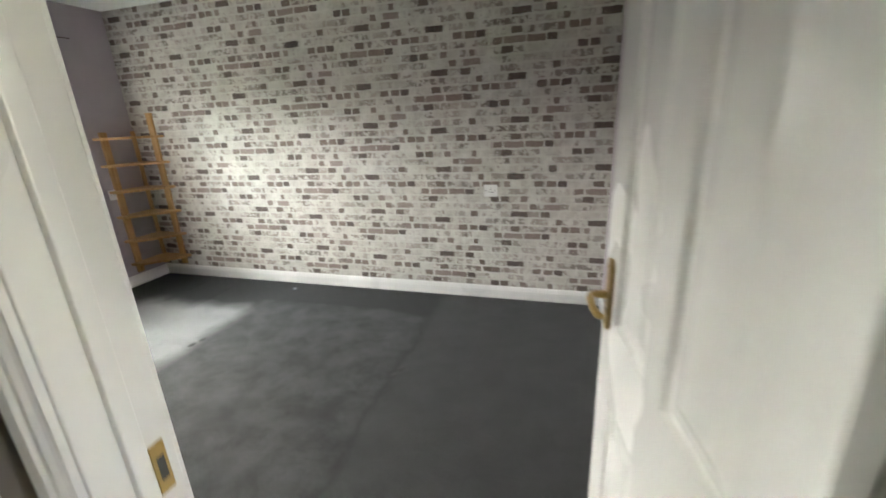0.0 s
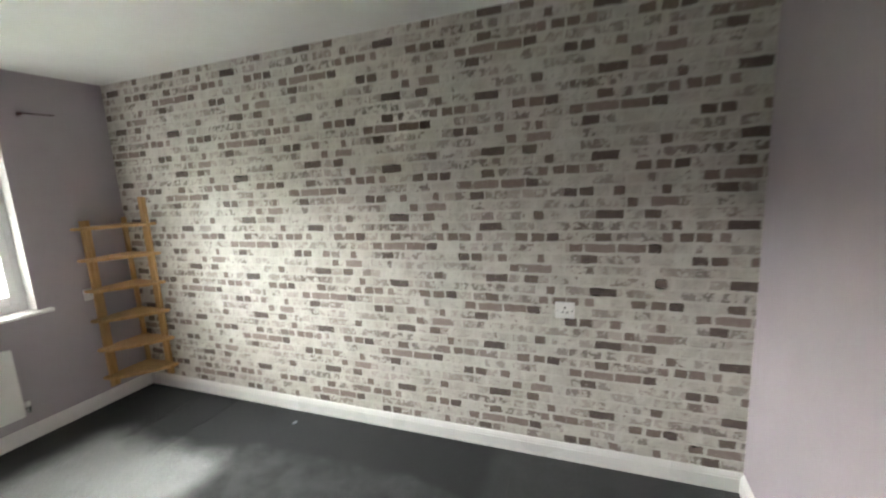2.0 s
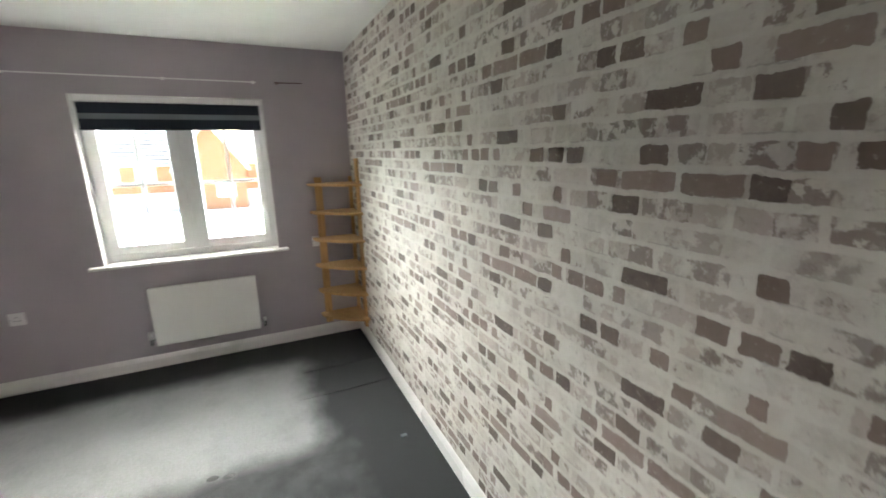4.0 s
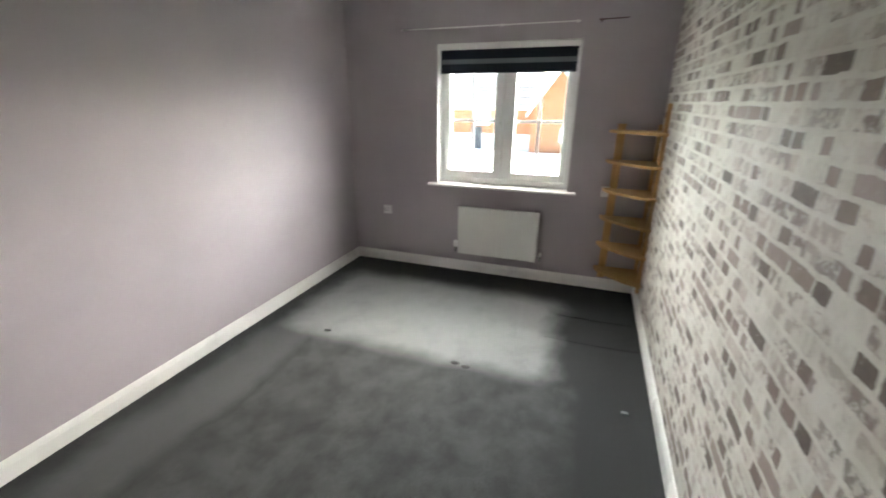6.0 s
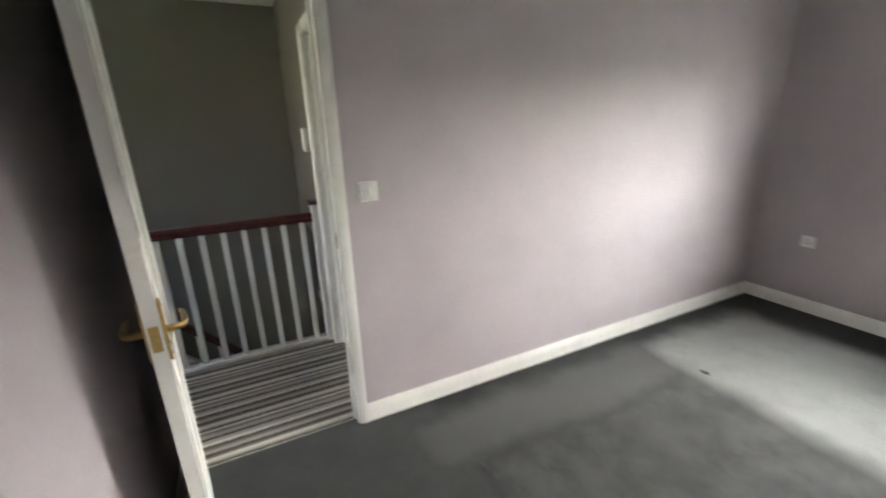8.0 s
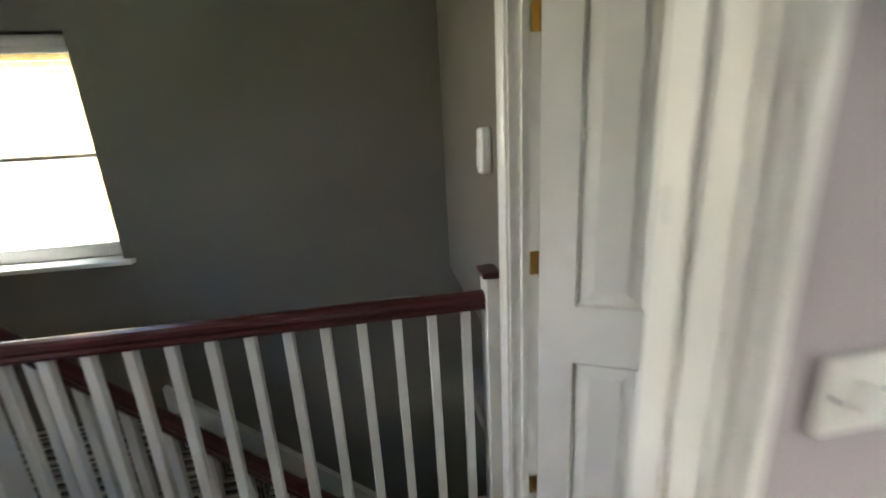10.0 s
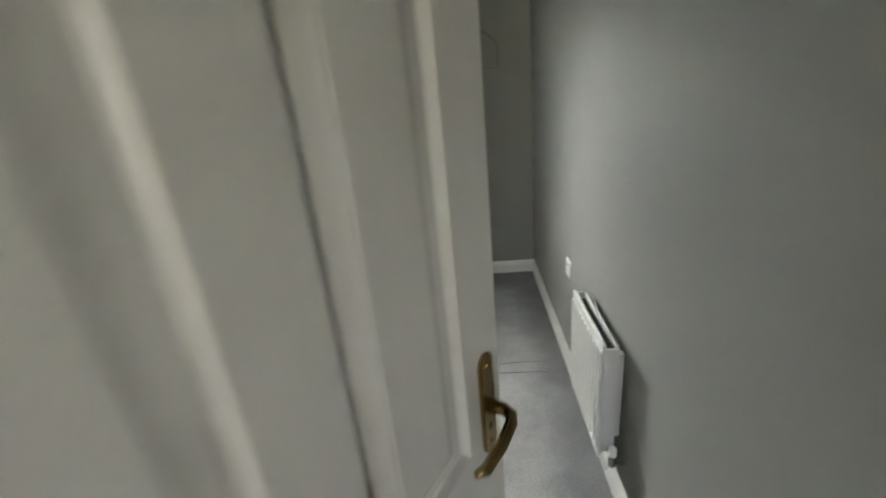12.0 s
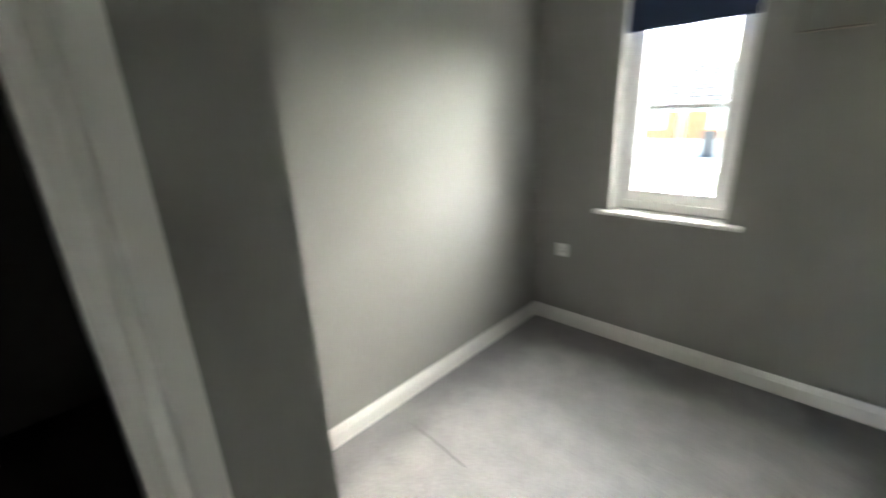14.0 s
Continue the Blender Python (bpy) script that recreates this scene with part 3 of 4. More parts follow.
def lever(parent, x, y, side, z, mirror):
    """A brass lever on a long backplate; side: the way it stands out of the leaf, mirror: the way the lever points."""
    ring = [(0.019 * math.cos(a), 0.070 * s_ + 0.019 * math.sin(a)) for s_, first in ((1, 0), (-1, 8)) for a in [math.pi * (first + k) / 8 for k in range(9)]]
    plate = prism(ring, 0, 0.008, 0.002)
    plate.transform(Matrix(((1, 0, 0, x), (0, 0, side, y), (0, 1, 0, z), (0, 0, 0, 1))))
    h = part("handle", tube([(x, y + side * 0.006, z), (x, y + side * 0.030, z), (x + mirror * 0.006, y + side * 0.044, z), (x + mirror * 0.02, y + side * 0.050, z), (x + mirror * 0.06, y + side * 0.052, z - 0.004),
                             (x + mirror * 0.105, y + side * 0.050, z - 0.002), (x + mirror * 0.118, y + side * 0.044, z + 0.002)],
                            [0.011, 0.009, 0.009, 0.009, 0.0085, 0.008, 0.005], 12), BRASS, parent, "worn brass lever handle", smooth=True)
    part("backplate", plate, BRASS, h)
    for dz in (-0.07, 0.07):
        part("screw", tube([(x, y + side * 0.007, z + dz), (x, y + side * 0.010, z + dz)], 0.004, 8), BRASS, h)
    part("keyhole", box((x - 0.003, min(y + side * 0.004, y + side * 0.0095), z - 0.045), (x + 0.003, max(y + side * 0.004, y + side * 0.0095), z - 0.033), 0.001), BLACK, h)


def panel_door(name, hinge, turn, side, label):
    """A four panel moulded door. Its own x runs from the hinge to the latch, y*side towards the landing."""
    W, T, Z0, Z1 = 0.684, 0.035, 0.008, 1.984
    d = thing(name, hinge, label, "door", kind="structure", turn=turn)
    cols = ((0.105, 0.300), (0.384, 0.579))
    rows = ((0.20, 0.755), (0.945, 1.86))
    y0, y1 = (0, T) if side > 0 else (-T, 0)
    leaf = wall("leaf", "y", y0, y1, 0, W, Z0, Z1, [(a, b, c, e) for a, b in cols for c, e in rows], DOORWHITE, DOORWHITE, DOORWHITE, "", "")
    for key in ("kind", "category", "label"):
        if key in leaf:
            del leaf[key]
    leaf.parent = d
    ring = ((0, 0), (0.002, -0.0024), (0.005, -0.0062), (0.008, -0.0092), (0.013, -0.0108), (0.018, -0.0104), (0.022, -0.0096), (0.030, -0.0088), (0.038, -0.0072), (0.046, -0.0046), (0.050, -0.0042), (0.050, -0.0165), (0, -0.0165))
    for a, b in cols:
        for c, e in rows:
            p = part("panel", box((a - 0.002, y0 + 0.0135, c - 0.002), (b + 0.002, y1 - 0.0135, e + 0.002)), DOORWHITE, d)
            for face, out in ((y1, 1), (y0, -1)):
                bm = bmesh.new()
                loops = [[bm.verts.new(q) for q in ((a + w, face + out * h, c + w), (b - w, face + out * h, c + w), (b - w, face + out * h, e - w), (a + w, face + out * h, e - w))] for w, h in ring]
                for inner, outer in zip(loops, loops[1:] + loops[:1]):
                    for k in range(4):
                        bm.faces.new((inner[k], inner[(k + 1) % 4], outer[(k + 1) % 4], outer[k]))
                part("moulding", bm, DOORWHITE, p)
                fy = sorted((face - out * 0.012, face - out * 0.003))
                part("field", box((a + 0.049, fy[0], c + 0.049), (b - 0.049, fy[1], e - 0.049), 0.003), DOORWHITE, p)
    lever(d, W - 0.052, y1, 1, 1.0, -1)
    lever(d, W - 0.052, y0, -1, 1.0, -1)
    part("latch_plate", box((W - 0.0005, (y0 + y1) / 2 - 0.011, 0.965), (W + 0.0025, (y0 + y1) / 2 + 0.011, 1.035), 0.001), BRASS, d, "worn brass latch plate")
    part("latch", box((W, (y0 + y1) / 2 - 0.006, 0.992), (W + 0.009, (y0 + y1) / 2 + 0.006, 1.010), 0.002), BRASS, d)
    for z in (0.22, 1.07, 1.76):
        part("hinge", box((-0.003, min(0, side * 0.030), z - 0.038), (0.0, max(0, side * 0.030), z + 0.038), 0.0008), BRASS, d, "brass butt hinge")
        part("hinge_knuckle", tube([(-0.002, -side * 0.004, z - 0.038), (-0.002, -side * 0.004, z + 0.038)], 0.005, 8), BRASS, d)
    return d


panel_door("door_1", (D1[1] - 0.003, 0.0, 0), 98.5, 1, "white moulded panel door standing open on a brass lever")
panel_door("door_2", (3.222, D2[0] + 0.004, 0), 152.5, -1, "white moulded panel door half open, brass lever handle")


# ---- windows ----
def casement(name, y0, y1, z0, z1, sashes, bars_z, label):
    """A white plastic casement set in its reveal: outer frame, sashes, panes, slim glazing bars, handles and an inner board."""
    w = thing(name, (0, 0, 0), label, "window", kind="structure")
    xa, xb = -0.165, -0.095
    for nm, lo, hi in (("window_frame", (xa, y0, z0 + 0.004), (xb, y0 + 0.045, z1)), ("window_frame", (xa, y1 - 0.045, z0 + 0.004), (xb, y1, z1)),
                       ("window_frame", (xa, y0 + 0.045, z0 + 0.004), (xb, y1 - 0.045, z0 + 0.055)), ("window_frame", (xa, y0 + 0.045, z1 - 0.05), (xb, y1 - 0.045, z1))):
        part(nm, box(lo, hi, 0.004), UPVC, w)
    if len(sashes) > 1:
        m = (sashes[0][1] + sashes[1][0]) / 2
        part("mullion", box((xa, m - 0.028, z0 + 0.055), (xb, m + 0.028, z1 - 0.05), 0.004), UPVC, w)
    for k, (a, b) in enumerate(sashes):
        lo, hi = z0 + 0.058, z1 - 0.053
        wa, wb = (0.052, 0.076) if k == 0 and len(sashes) > 1 else (0.076, 0.052) if len(sashes) > 1 else (0.055, 0.055)
        s = part("sash", box((xa + 0.02, a, lo), (xb + 0.016, a + wa, hi), 0.006), UPVC, w)
        part("rail", box((xa + 0.02, a + wa, lo), (xb + 0.016, b - wb, lo + 0.062), 0.006), UPVC, s)
        part("rail", box((xa + 0.02, a + wa, hi - 0.055), (xb + 0.016, b - wb, hi), 0.006), UPVC, s)
        part("stile", box((xa + 0.02, b - wb, lo), (xb + 0.016, b, hi), 0.006), UPVC, s)
        g = part("pane", box((-0.136, a + 0.048, lo + 0.055), (-0.130, b - 0.048, hi - 0.05)), GLASS, s)
        g.visible_shadow = False
        mid = (a + wa + b - wb) / 2
        part("glazing_bar", box((-0.129, mid - 0.011, lo + 0.06), (-0.121, mid + 0.011, hi - 0.055), 0.002), UPVC, s)
        for bz in bars_z:
            part("glazing_bar", box((-0.128, a + 0.05, bz - 0.011), (-0.120, b - 0.05, bz + 0.011), 0.002), UPVC, s)
        hy = b - 0.026 if k == 0 else a + 0.026
        hd = part("window_handle", box((xb + 0.016, hy - 0.012, 1.37), (xb + 0.026, hy + 0.012, 1.45), 0.003), PLASTIC, s)
        part("lever", box((xb + 0.026, hy - 0.009, 1.375), (xb + 0.046, hy + 0.009, 1.40), 0.004), PLASTIC, hd)
    part("window_sill", box((-0.094, y0 + 0.001, z0 - 0.022), (0.0, y1 - 0.001, z0 + 0.003), 0.001), GLOSS, w)
    part("sill_nosing", box((0.0, y0 - 0.083, z0 - 0.022), (0.052, y1 + 0.073, z0 + 0.003), 0.009, seg=3), GLOSS, w)
    part("outer_sill", box((-0.36, y0 - 0.03, z0 - 0.05), (-0.166, y1 + 0.03, z0 - 0.004), 0.006), UPVC, w)
    return w


casement("window_1", W1[0], W1[1], W1[2], W1[3], ((0.938, 1.472), (1.496, 2.030)), (1.405,), "white plastic casement window with two sashes")
casement("window_2", W2[0], W2[1], W2[2], W2[3], ((-1.495, -0.985),), (1.43,), "narrow white plastic casement window with glazing bars")
for nm, (y0, y1, z0, z1), mat in (("window_reveal_1", W1, UPVC), ("window_reveal_2", W2, UPVC)):
    r = thing(nm, (0, 0, 0), "white painted window reveal lining", "window reveal", kind="structure")
    for lo, hi in (((-0.16, y0, z0), (0.003, y0 + 0.004, z1)), ((-0.16, y1 - 0.004, z0), (0.003, y1, z1)), ((-0.16, y0 + 0.004, z1 - 0.004), (0.003, y1 - 0.004, z1))):
        part("lining", box(lo, hi), GLOSS, r)

blind = thing("roller_blind", (-0.05, 1.48, 1.79), "navy day and night roller blind with a grey band", "blind")
part("cassette", box((-0.03, -0.578, 0.185), (0.035, 0.578, 0.226), 0.008), PLASTIC, blind, "white plastic head box")
for lo, hi, mt, nm in ((0.135, 0.185, NAVY, "fabric"), (0.075, 0.112, SHEER, "sheer_band"), (0.112, 0.135, NAVY, "fabric"), (0.012, 0.075, NAVY, "fabric")):
    part(nm, box((-0.002, -0.568, lo), (0.002, 0.562, hi)), mt, blind)
part("bottom_bar", tube([(0, -0.568, 0.008), (0, 0.562, 0.008)], 0.008, 10), NAVY, blind)
blind2 = thing("roller_blind", (-0.03, -1.24, 1.825), "plain dark blue roller blind, mostly rolled up", "blind")
part("fabric", box((-0.002, -0.288, 0.0), (0.002, 0.288, 0.172)), BLUE, blind2)
part("roller", tube([(-0.004, -0.29, 0.172), (-0.004, 0.29, 0.172)], 0.020, 12), BLUE, blind2, smooth=True)
part("bottom_bar", box((-0.005, -0.288, -0.012), (0.005, 0.288, 0.004), 0.003), BLUE, blind2)

# stairwell window
ws = thing("window_3", (0, 0, 0), "white plastic stairwell window with a transom bar", "window", kind="structure")
yy0, yy1 = SOUTH2 - 0.17, SOUTH2 - 0.10
for lo, hi in (((WS[0], yy0, WS[2]), (WS[0] + 0.06, yy1, WS[3])), ((WS[1] - 0.06, yy0, WS[2]), (WS[1], yy1, WS[3])), ((WS[0] + 0.06, yy0, WS[2]), (WS[1] - 0.06, yy1, WS[2] + 0.075)), ((WS[0] + 0.06, yy0, WS[3] - 0.06), (WS[1] - 0.06, yy1, WS[3]))):
    part("window_frame", box(lo, hi, 0.006), UPVC, ws)
part("transom", box((WS[0] + 0.06, yy0 + 0.02, 1.452), (WS[1] - 0.06, yy1, 1.472), 0.004), UPVC, ws)
pn = part("pane", box((WS[0] + 0.05, yy0 + 0.03, WS[2] + 0.06), (WS[1] - 0.05, yy0 + 0.036, WS[3] - 0.05)), GLASS, ws)
pn.visible_shadow = False
part("window_sill", box((WS[0] - 0.055, SOUTH2 - 0.10, WS[2] - 0.024), (WS[1] + 0.055, SOUTH2 + 0.045, WS[2] + 0.001), 0.006), GLOSS, ws)
bl3 = thing("roller_blind", ((WS[0] + WS[1]) / 2, SOUTH2 - 0.05, WS[3]), "white rolled up blind in the stairwell window", "blind")
part("roller", tube([(-0.34, 0, -0.03), (0.34, 0, -0.03)], 0.026, 12), PLASTIC, bl3, smooth=True)
part("bottom_bar", box((-0.34, -0.006, -0.085), (0.34, 0.006, -0.055), 0.003), PLASTIC, bl3)


# landing end window, added out of view round the fill lamp
we = thing("window_4", (0, 0, 0), "white plastic window added out of view at the landing end", "window", kind="structure")
for lo, hi in (((6.34, WE[0], WE[2]), (6.39, WE[0] + 0.06, WE[3])), ((6.34, WE[1] - 0.06, WE[2]), (6.39, WE[1], WE[3])), ((6.34, WE[0] + 0.06, WE[2]), (6.39, WE[1] - 0.06, WE[2] + 0.06)), ((6.34, WE[0] + 0.06, WE[3] - 0.06), (6.39, WE[1] - 0.06, WE[3]))):
    part("window_frame", box(lo, hi, 0.006), UPVC, we)
pn = part("pane", box((6.36, WE[0] + 0.05, WE[2] + 0.05), (6.366, WE[1] - 0.05, WE[3] - 0.05)), GLASS, we)
pn.visible_shadow = False


# ---- radiators ----
def radiator(at, turn, length, height, depth, label, fluted):
    """A panel radiator on its wall: its own x runs along the wall, y out of it."""
    r = thing("radiator", at, label, "radiator", turn=turn)
    front = box((0, depth - 0.014, 0), (length, depth, height), 0.006)
    part("front_panel", front, ENAMEL, r)
    if fluted:
        k = int(length / 0.033)
        for i in range(k):
            u = (i + 0.5) * length / k
            part("flute", box((u - 0.010, depth - 0.002, 0.035), (u + 0.010, depth + 0.006, height - 0.035), 0.003), ENAMEL, r)
    part("back_panel", box((0.008, 0.028, 0.01), (length - 0.008, 0.038, height - 0.01), 0.003), ENAMEL, r)
    fins = bmesh.new()
    q = int(length / 0.022)
    for i in range(q):
        u = 0.012 + i * (length - 0.024) / q
        box((u, 0.038, 0.03), (u + 0.002, depth - 0.014, height - 0.025), 0, fins)
    tagged(part("convector", fins, DARKFIN, r, "dusty grey convector fins"), kind="stuff")
    for u in (-0.004, length - 0.006):
        part("side_cap", box((u, 0.030, 0.03), (u + 0.010, depth - 0.004, height - 0.012), 0.003), ENAMEL, r)
    for u in (0.12 * length, 0.88 * length):
        part("bracket", box((u - 0.012, 0, 0.06), (u + 0.012, 0.029, height - 0.06), 0.002), ENAMEL, r)
    for u, s in ((0.0, -1), (length, 1)):
        v = part("valve", tube([(u, depth * 0.55, 0.045), (u + s * 0.03, depth * 0.55, 0.045)], 0.010, 10), CHROME, r, "chrome radiator valve")
        part("valve_body", tube([(u + s * 0.036, depth * 0.55, 0.005), (u + s * 0.036, depth * 0.55, 0.055)], 0.012, 10), CHROME, v)
        part("pipe", tube([(u + s * 0.036, depth * 0.55, 0.012), (u + s * 0.036, 0.0, 0.012)], 0.006, 8), CHROME, v)
        if s > 0:
            part("thermostat_head", tube([(u + s * 0.036, depth * 0.55, 0.052), (u + s * 0.036, depth * 0.55, 0.06), (u + s * 0.036, depth * 0.55, 0.105), (u + s * 0.036, depth * 0.55, 0.112)], [0.017, 0.021, 0.021, 0.015], 14), PLASTIC, v, "white plastic thermostat head", smooth=True)
        else:
            part("cap", tube([(u + s * 0.036, depth * 0.55, 0.05), (u + s * 0.036, depth * 0.55, 0.078)], 0.013, 12), PLASTIC, v)
    return r


DARKFIN = paint("dusty_fins", (0.20, 0.20, 0.20), 0.7, 0.15)
rad1 = radiator((0, 1.86, 0.203), -90, 0.725, 0.457, 0.096, "flat white panel radiator below the window", False)
rad2 = radiator((1.67, -0.1, 0.20), 0, 0.395, 0.46, 0.082, "white panel radiator with exposed fins on a grey wall", True)
rad2.matrix_world = pose(2.06, -0.1, 0.20, 0, 0, 180)


# ---- electrical plates ----
def wall_plate(name, at, turn, label, category, holes, w=0.088, h=0.088):
    """A moulded wall plate facing its own +y."""
    p = thing(name, at, label, category, turn=turn)
    part("plate", box((-w / 2, 0, -h / 2), (w / 2, 0.009, h / 2), 0.004, seg=3), PLASTIC, p)
    for dx in (-w * 0.36, w * 0.36):
        part("screw", tube([(dx, 0.008, 0), (dx, 0.0105, 0)], 0.0035, 8), CHROME, p)
    if holes == "socket":
        for dx, dz, a, b in ((0, 0.014, 0.003, 0.006), (-0.012, -0.010, 0.005, 0.003), (0.012, -0.010, 0.005, 0.003)):
            part("pin_hole", box((dx - a, 0.0065, dz - b), (dx + a, 0.0095, dz + b)), BLACK, p)
        part("rocker", box((0.018, 0.008, 0.012), (0.030, 0.013, 0.034), 0.002), PLASTIC, p)
    elif holes == "switch":
        part("rocker", box((-0.008, 0.008, -0.014), (0.008, 0.014, 0.014), 0.003), PLASTIC, p)
    elif holes == "aerial":
        part("connector", tube([(0, 0.008, 0), (0, 0.013, 0)], 0.006, 10), CHROME, p)
    return p


wall_plate("wall_socket", (0, 0.366, 0.544), -90, "white plastic power socket on the lilac wall", "socket", "socket")
wall_plate("wall_socket", (3.369, NORTH, 0.867), 180, "white plastic socket on the brick print wall", "socket", "socket", 0.1, 0.09)
wall_plate("aerial_socket", (0, 2.385, 0.87), -90, "white plastic aerial plate behind the pine shelves", "socket", "aerial")
wall_plate("light_switch", (3.256, 0, 1.207), 0, "white plastic light switch beside the doorway", "switch", "switch", 0.088, 0.088)
wall_plate("wall_socket", (0, -1.83, 0.54), -90, "white plastic power socket on the grey wall", "socket", "socket")
wall_plate("wall_socket", (1.245, -0.1, 0.565), 180, "white plastic power socket near the radiator", "socket", "socket")
ch = thing("alarm_sensor", (3.32, -1.075, 1.41), "white plastic motion sensor box on the stairwell wall", "sensor")
part("case", box((0, -0.03, -0.075), (0.040, 0.03, 0.075), 0.012, seg=3), PLASTIC, ch)
part("lens", box((0.036, -0.018, -0.055), (0.0435, 0.018, 0.01), 0.004), UPVC, ch)

# ---- pendant ----
pend = thing("pendant_light", (1.85, 1.29, H), "white pendant lampholder with a bare bulb, unlit", "ceiling light")
part("ceiling_rose", tube([(0, 0, 0), (0, 0, -0.012), (0, 0, -0.024), (0, 0, -0.032)], [0.048, 0.047, 0.030, 0.010], 20), PLASTIC, pend, smooth=True)
part("cord", tube([(0, 0, -0.03), (0, 0, -0.17)], 0.0035, 8), PLASTIC, pend)
lh = part("lampholder", tube([(0, 0, -0.165), (0, 0, -0.172), (0, 0, -0.222)], [0.010, 0.017, 0.021], 14), PLASTIC, pend, smooth=True)
part("shade_ring", tube([(0, 0, -0.190), (0, 0, -0.196)], 0.0225, 14), BLACK, lh)
part("shade_ring", tube([(0, 0, -0.222), (0, 0, -0.230)], 0.022, 14), BLACK, lh)
part("bulb", tube([(0, 0, -0.228), (0, 0, -0.238), (0, 0, -0.262), (0, 0, -0.278), (0, 0, -0.295), (0, 0, -0.310), (0, 0, -0.320), (0, 0, -0.323)], [0.014, 0.016, 0.025, 0.031, 0.032, 0.026, 0.014, 0.004], 16), PLASTIC, pend, "white led bulb, switched off", smooth=True)

# ---- curtain rail ----
cr = thing("curtain_rail", (0, 1.4, 2.134), "thin white curtain rail above the window", "curtain rail")
part("rail", box((0.030, -0.82, -0.004), (0.036, 0.64, 0.004), 0.001), PLASTIC, cr)
for u in (-0.80, 0.045, 0.62):
    part("bracket", box((0, u - 0.008, -0.008), (0.038, u + 0.008, 0.010), 0.002), PLASTIC, cr)
cr2 = thing("curtain_rail", (0, 2.27, 2.136), "loose bronze end piece of a curtain rail", "curtain rail")
part("rail", tube([(0.03, -0.10, 0), (0.03, 0.10, 0.004)], 0.004, 8), MAHOGANY, cr2)
part("bracket", box((0, -0.09, -0.014), (0.036, -0.075, 0.006), 0.002), MAHOGANY, cr2)

# ---- corner shelf ----
sh = thing("corner_shelf", (0, NORTH, 0.10), "raw pine corner shelf unit with six tiers", "shelf")
for i, z in enumerate((1.365, 1.135, 0.905, 0.675, 0.445, 0.220)):
    a, b = 0.362 - 0.002 * i, 0.375 - 0.004 * i
    outline = [(0.001, -0.001), (0.001, -b), (0.045, -b), (0.12, -b + 0.025), (0.22, -0.225), (0.30, -0.135), (a - 0.006, -0.05), (a, -0.022), (a, -0.001)]
    part("shelf", prism(outline, z - 0.10 - 0.020, z - 0.10, 0.003), PINE, sh)
part("upright", box((0.225, -0.022, 0.02), (0.285, -0.0005, 1.46), 0.002), PINE, sh)
part("upright", box((0.0005, -0.315, 0.02), (0.022, -0.255, 1.31), 0.002), PINE, sh)
part("back_post", box((0.002, -0.03, 0.02), (0.028, -0.002, 1.31), 0.002), PINE, sh)


# ---- house shaped wire frames ----
def wire_house(y0, y1, z0, ze, zp, label):
    w = thing("wire_wall_shelf", (0, (y0 + y1) / 2, z0), label, "wall shelf", "house shaped wire shelves")
    h, e, p = (y1 - y0) / 2, ze - z0, zp - z0
    for x in (0.004, 0.055):
        for nm, q in (("side_wire", [(x, -h, 0), (x, -h, e)]), ("roof_wire", [(x, -h, e), (x, 0, p)]), ("roof_wire", [(x, 0, p), (x, h, e)]), ("side_wire", [(x, h, e), (x, h, 0)]), ("base_wire", [(x, h, 0), (x, -h, 0)])):
            part(nm, tube(q, 0.0022, 6), WIRE, w)
    for q in ((-h, 0), (h, 0), (-h, e), (h, e), (0, p)):
        part("tie_wire", tube([(0.004, *q), (0.055, *q)], 0.0022, 6), WIRE, w)
    part("base", box((0.003, -h, -0.004), (0.055, h, 0.004), 0.001), GREYWOOD, w)
    return w


WIRE = material("grey_wire", (0.16, 0.15, 0.14), 0.45, 0.6)
GREYWOOD = timber("weathered_wood", (0.34, 0.30, 0.26), (0.24, 0.21, 0.18), 0.7, 1)
wire_house(-0.795, -0.591, 1.705, 1.905, 2.00, "large house shaped wire shelf on the grey wall")
wire_house(-0.514, -0.330, 1.570, 1.730, 1.81, "small house shaped wire shelf on the grey wall")

# ---- landing balustrade and stairs ----
bal = thing("balustrade", (3.32, -1.01, 0), "landing balustrade, mahogany handrail over white spindles", "balustrade", kind="structure")
RAIL = [(-0.030, 0), (-0.033, 0.012), (-0.026, 0.020), (-0.032, 0.032), (-0.030, 0.046), (-0.018, 0.056), (0, 0.059), (0.018, 0.056), (0.030, 0.046), (0.032, 0.032), (0.026, 0.020), (0.033, 0.012), (0.030, 0)]
part("handrail", sweep(RAIL, (0.055, 0, 0.886), (1.62, 0, 0.886), (0, 1, 0)), MAHOGANY, bal, "dark mahogany stained handrail")
part("base_rail", box((0.05, -0.032, 0), (1.62, 0.032, 0.028), 0.004), GLOSS, bal)
nw = part("newel", box((0.0, -0.045, 0), (0.052, 0.045, 1.0), 0.004), GLOSS, bal)
part("newel_cap", box((-0.0, -0.055, 1.0), (0.066, 0.055, 1.022), 0.006), MAHOGANY, nw, "dark mahogany newel cap")
nw2 = part("newel", box((1.62, -0.045, -0.4), (1.71, 0.045, 1.06), 0.004), GLOSS, bal)
part("newel_cap", box((1.605, -0.06, 1.06), (1.725, 0.06, 1.09), 0.01), MAHOGANY, nw2, "dark mahogany newel cap")
spindle = box((-0.016, -0.016, 0.026), (0.016, 0.016, 0.888), 0.002, seg=1)
sp = mesh_of(spindle, "spindle", GLOSS)
for i in range(13):
    o = new("spindle", sp)
    o.parent = bal
    o.location = (0.12 + i * 0.1185, 0, 0)

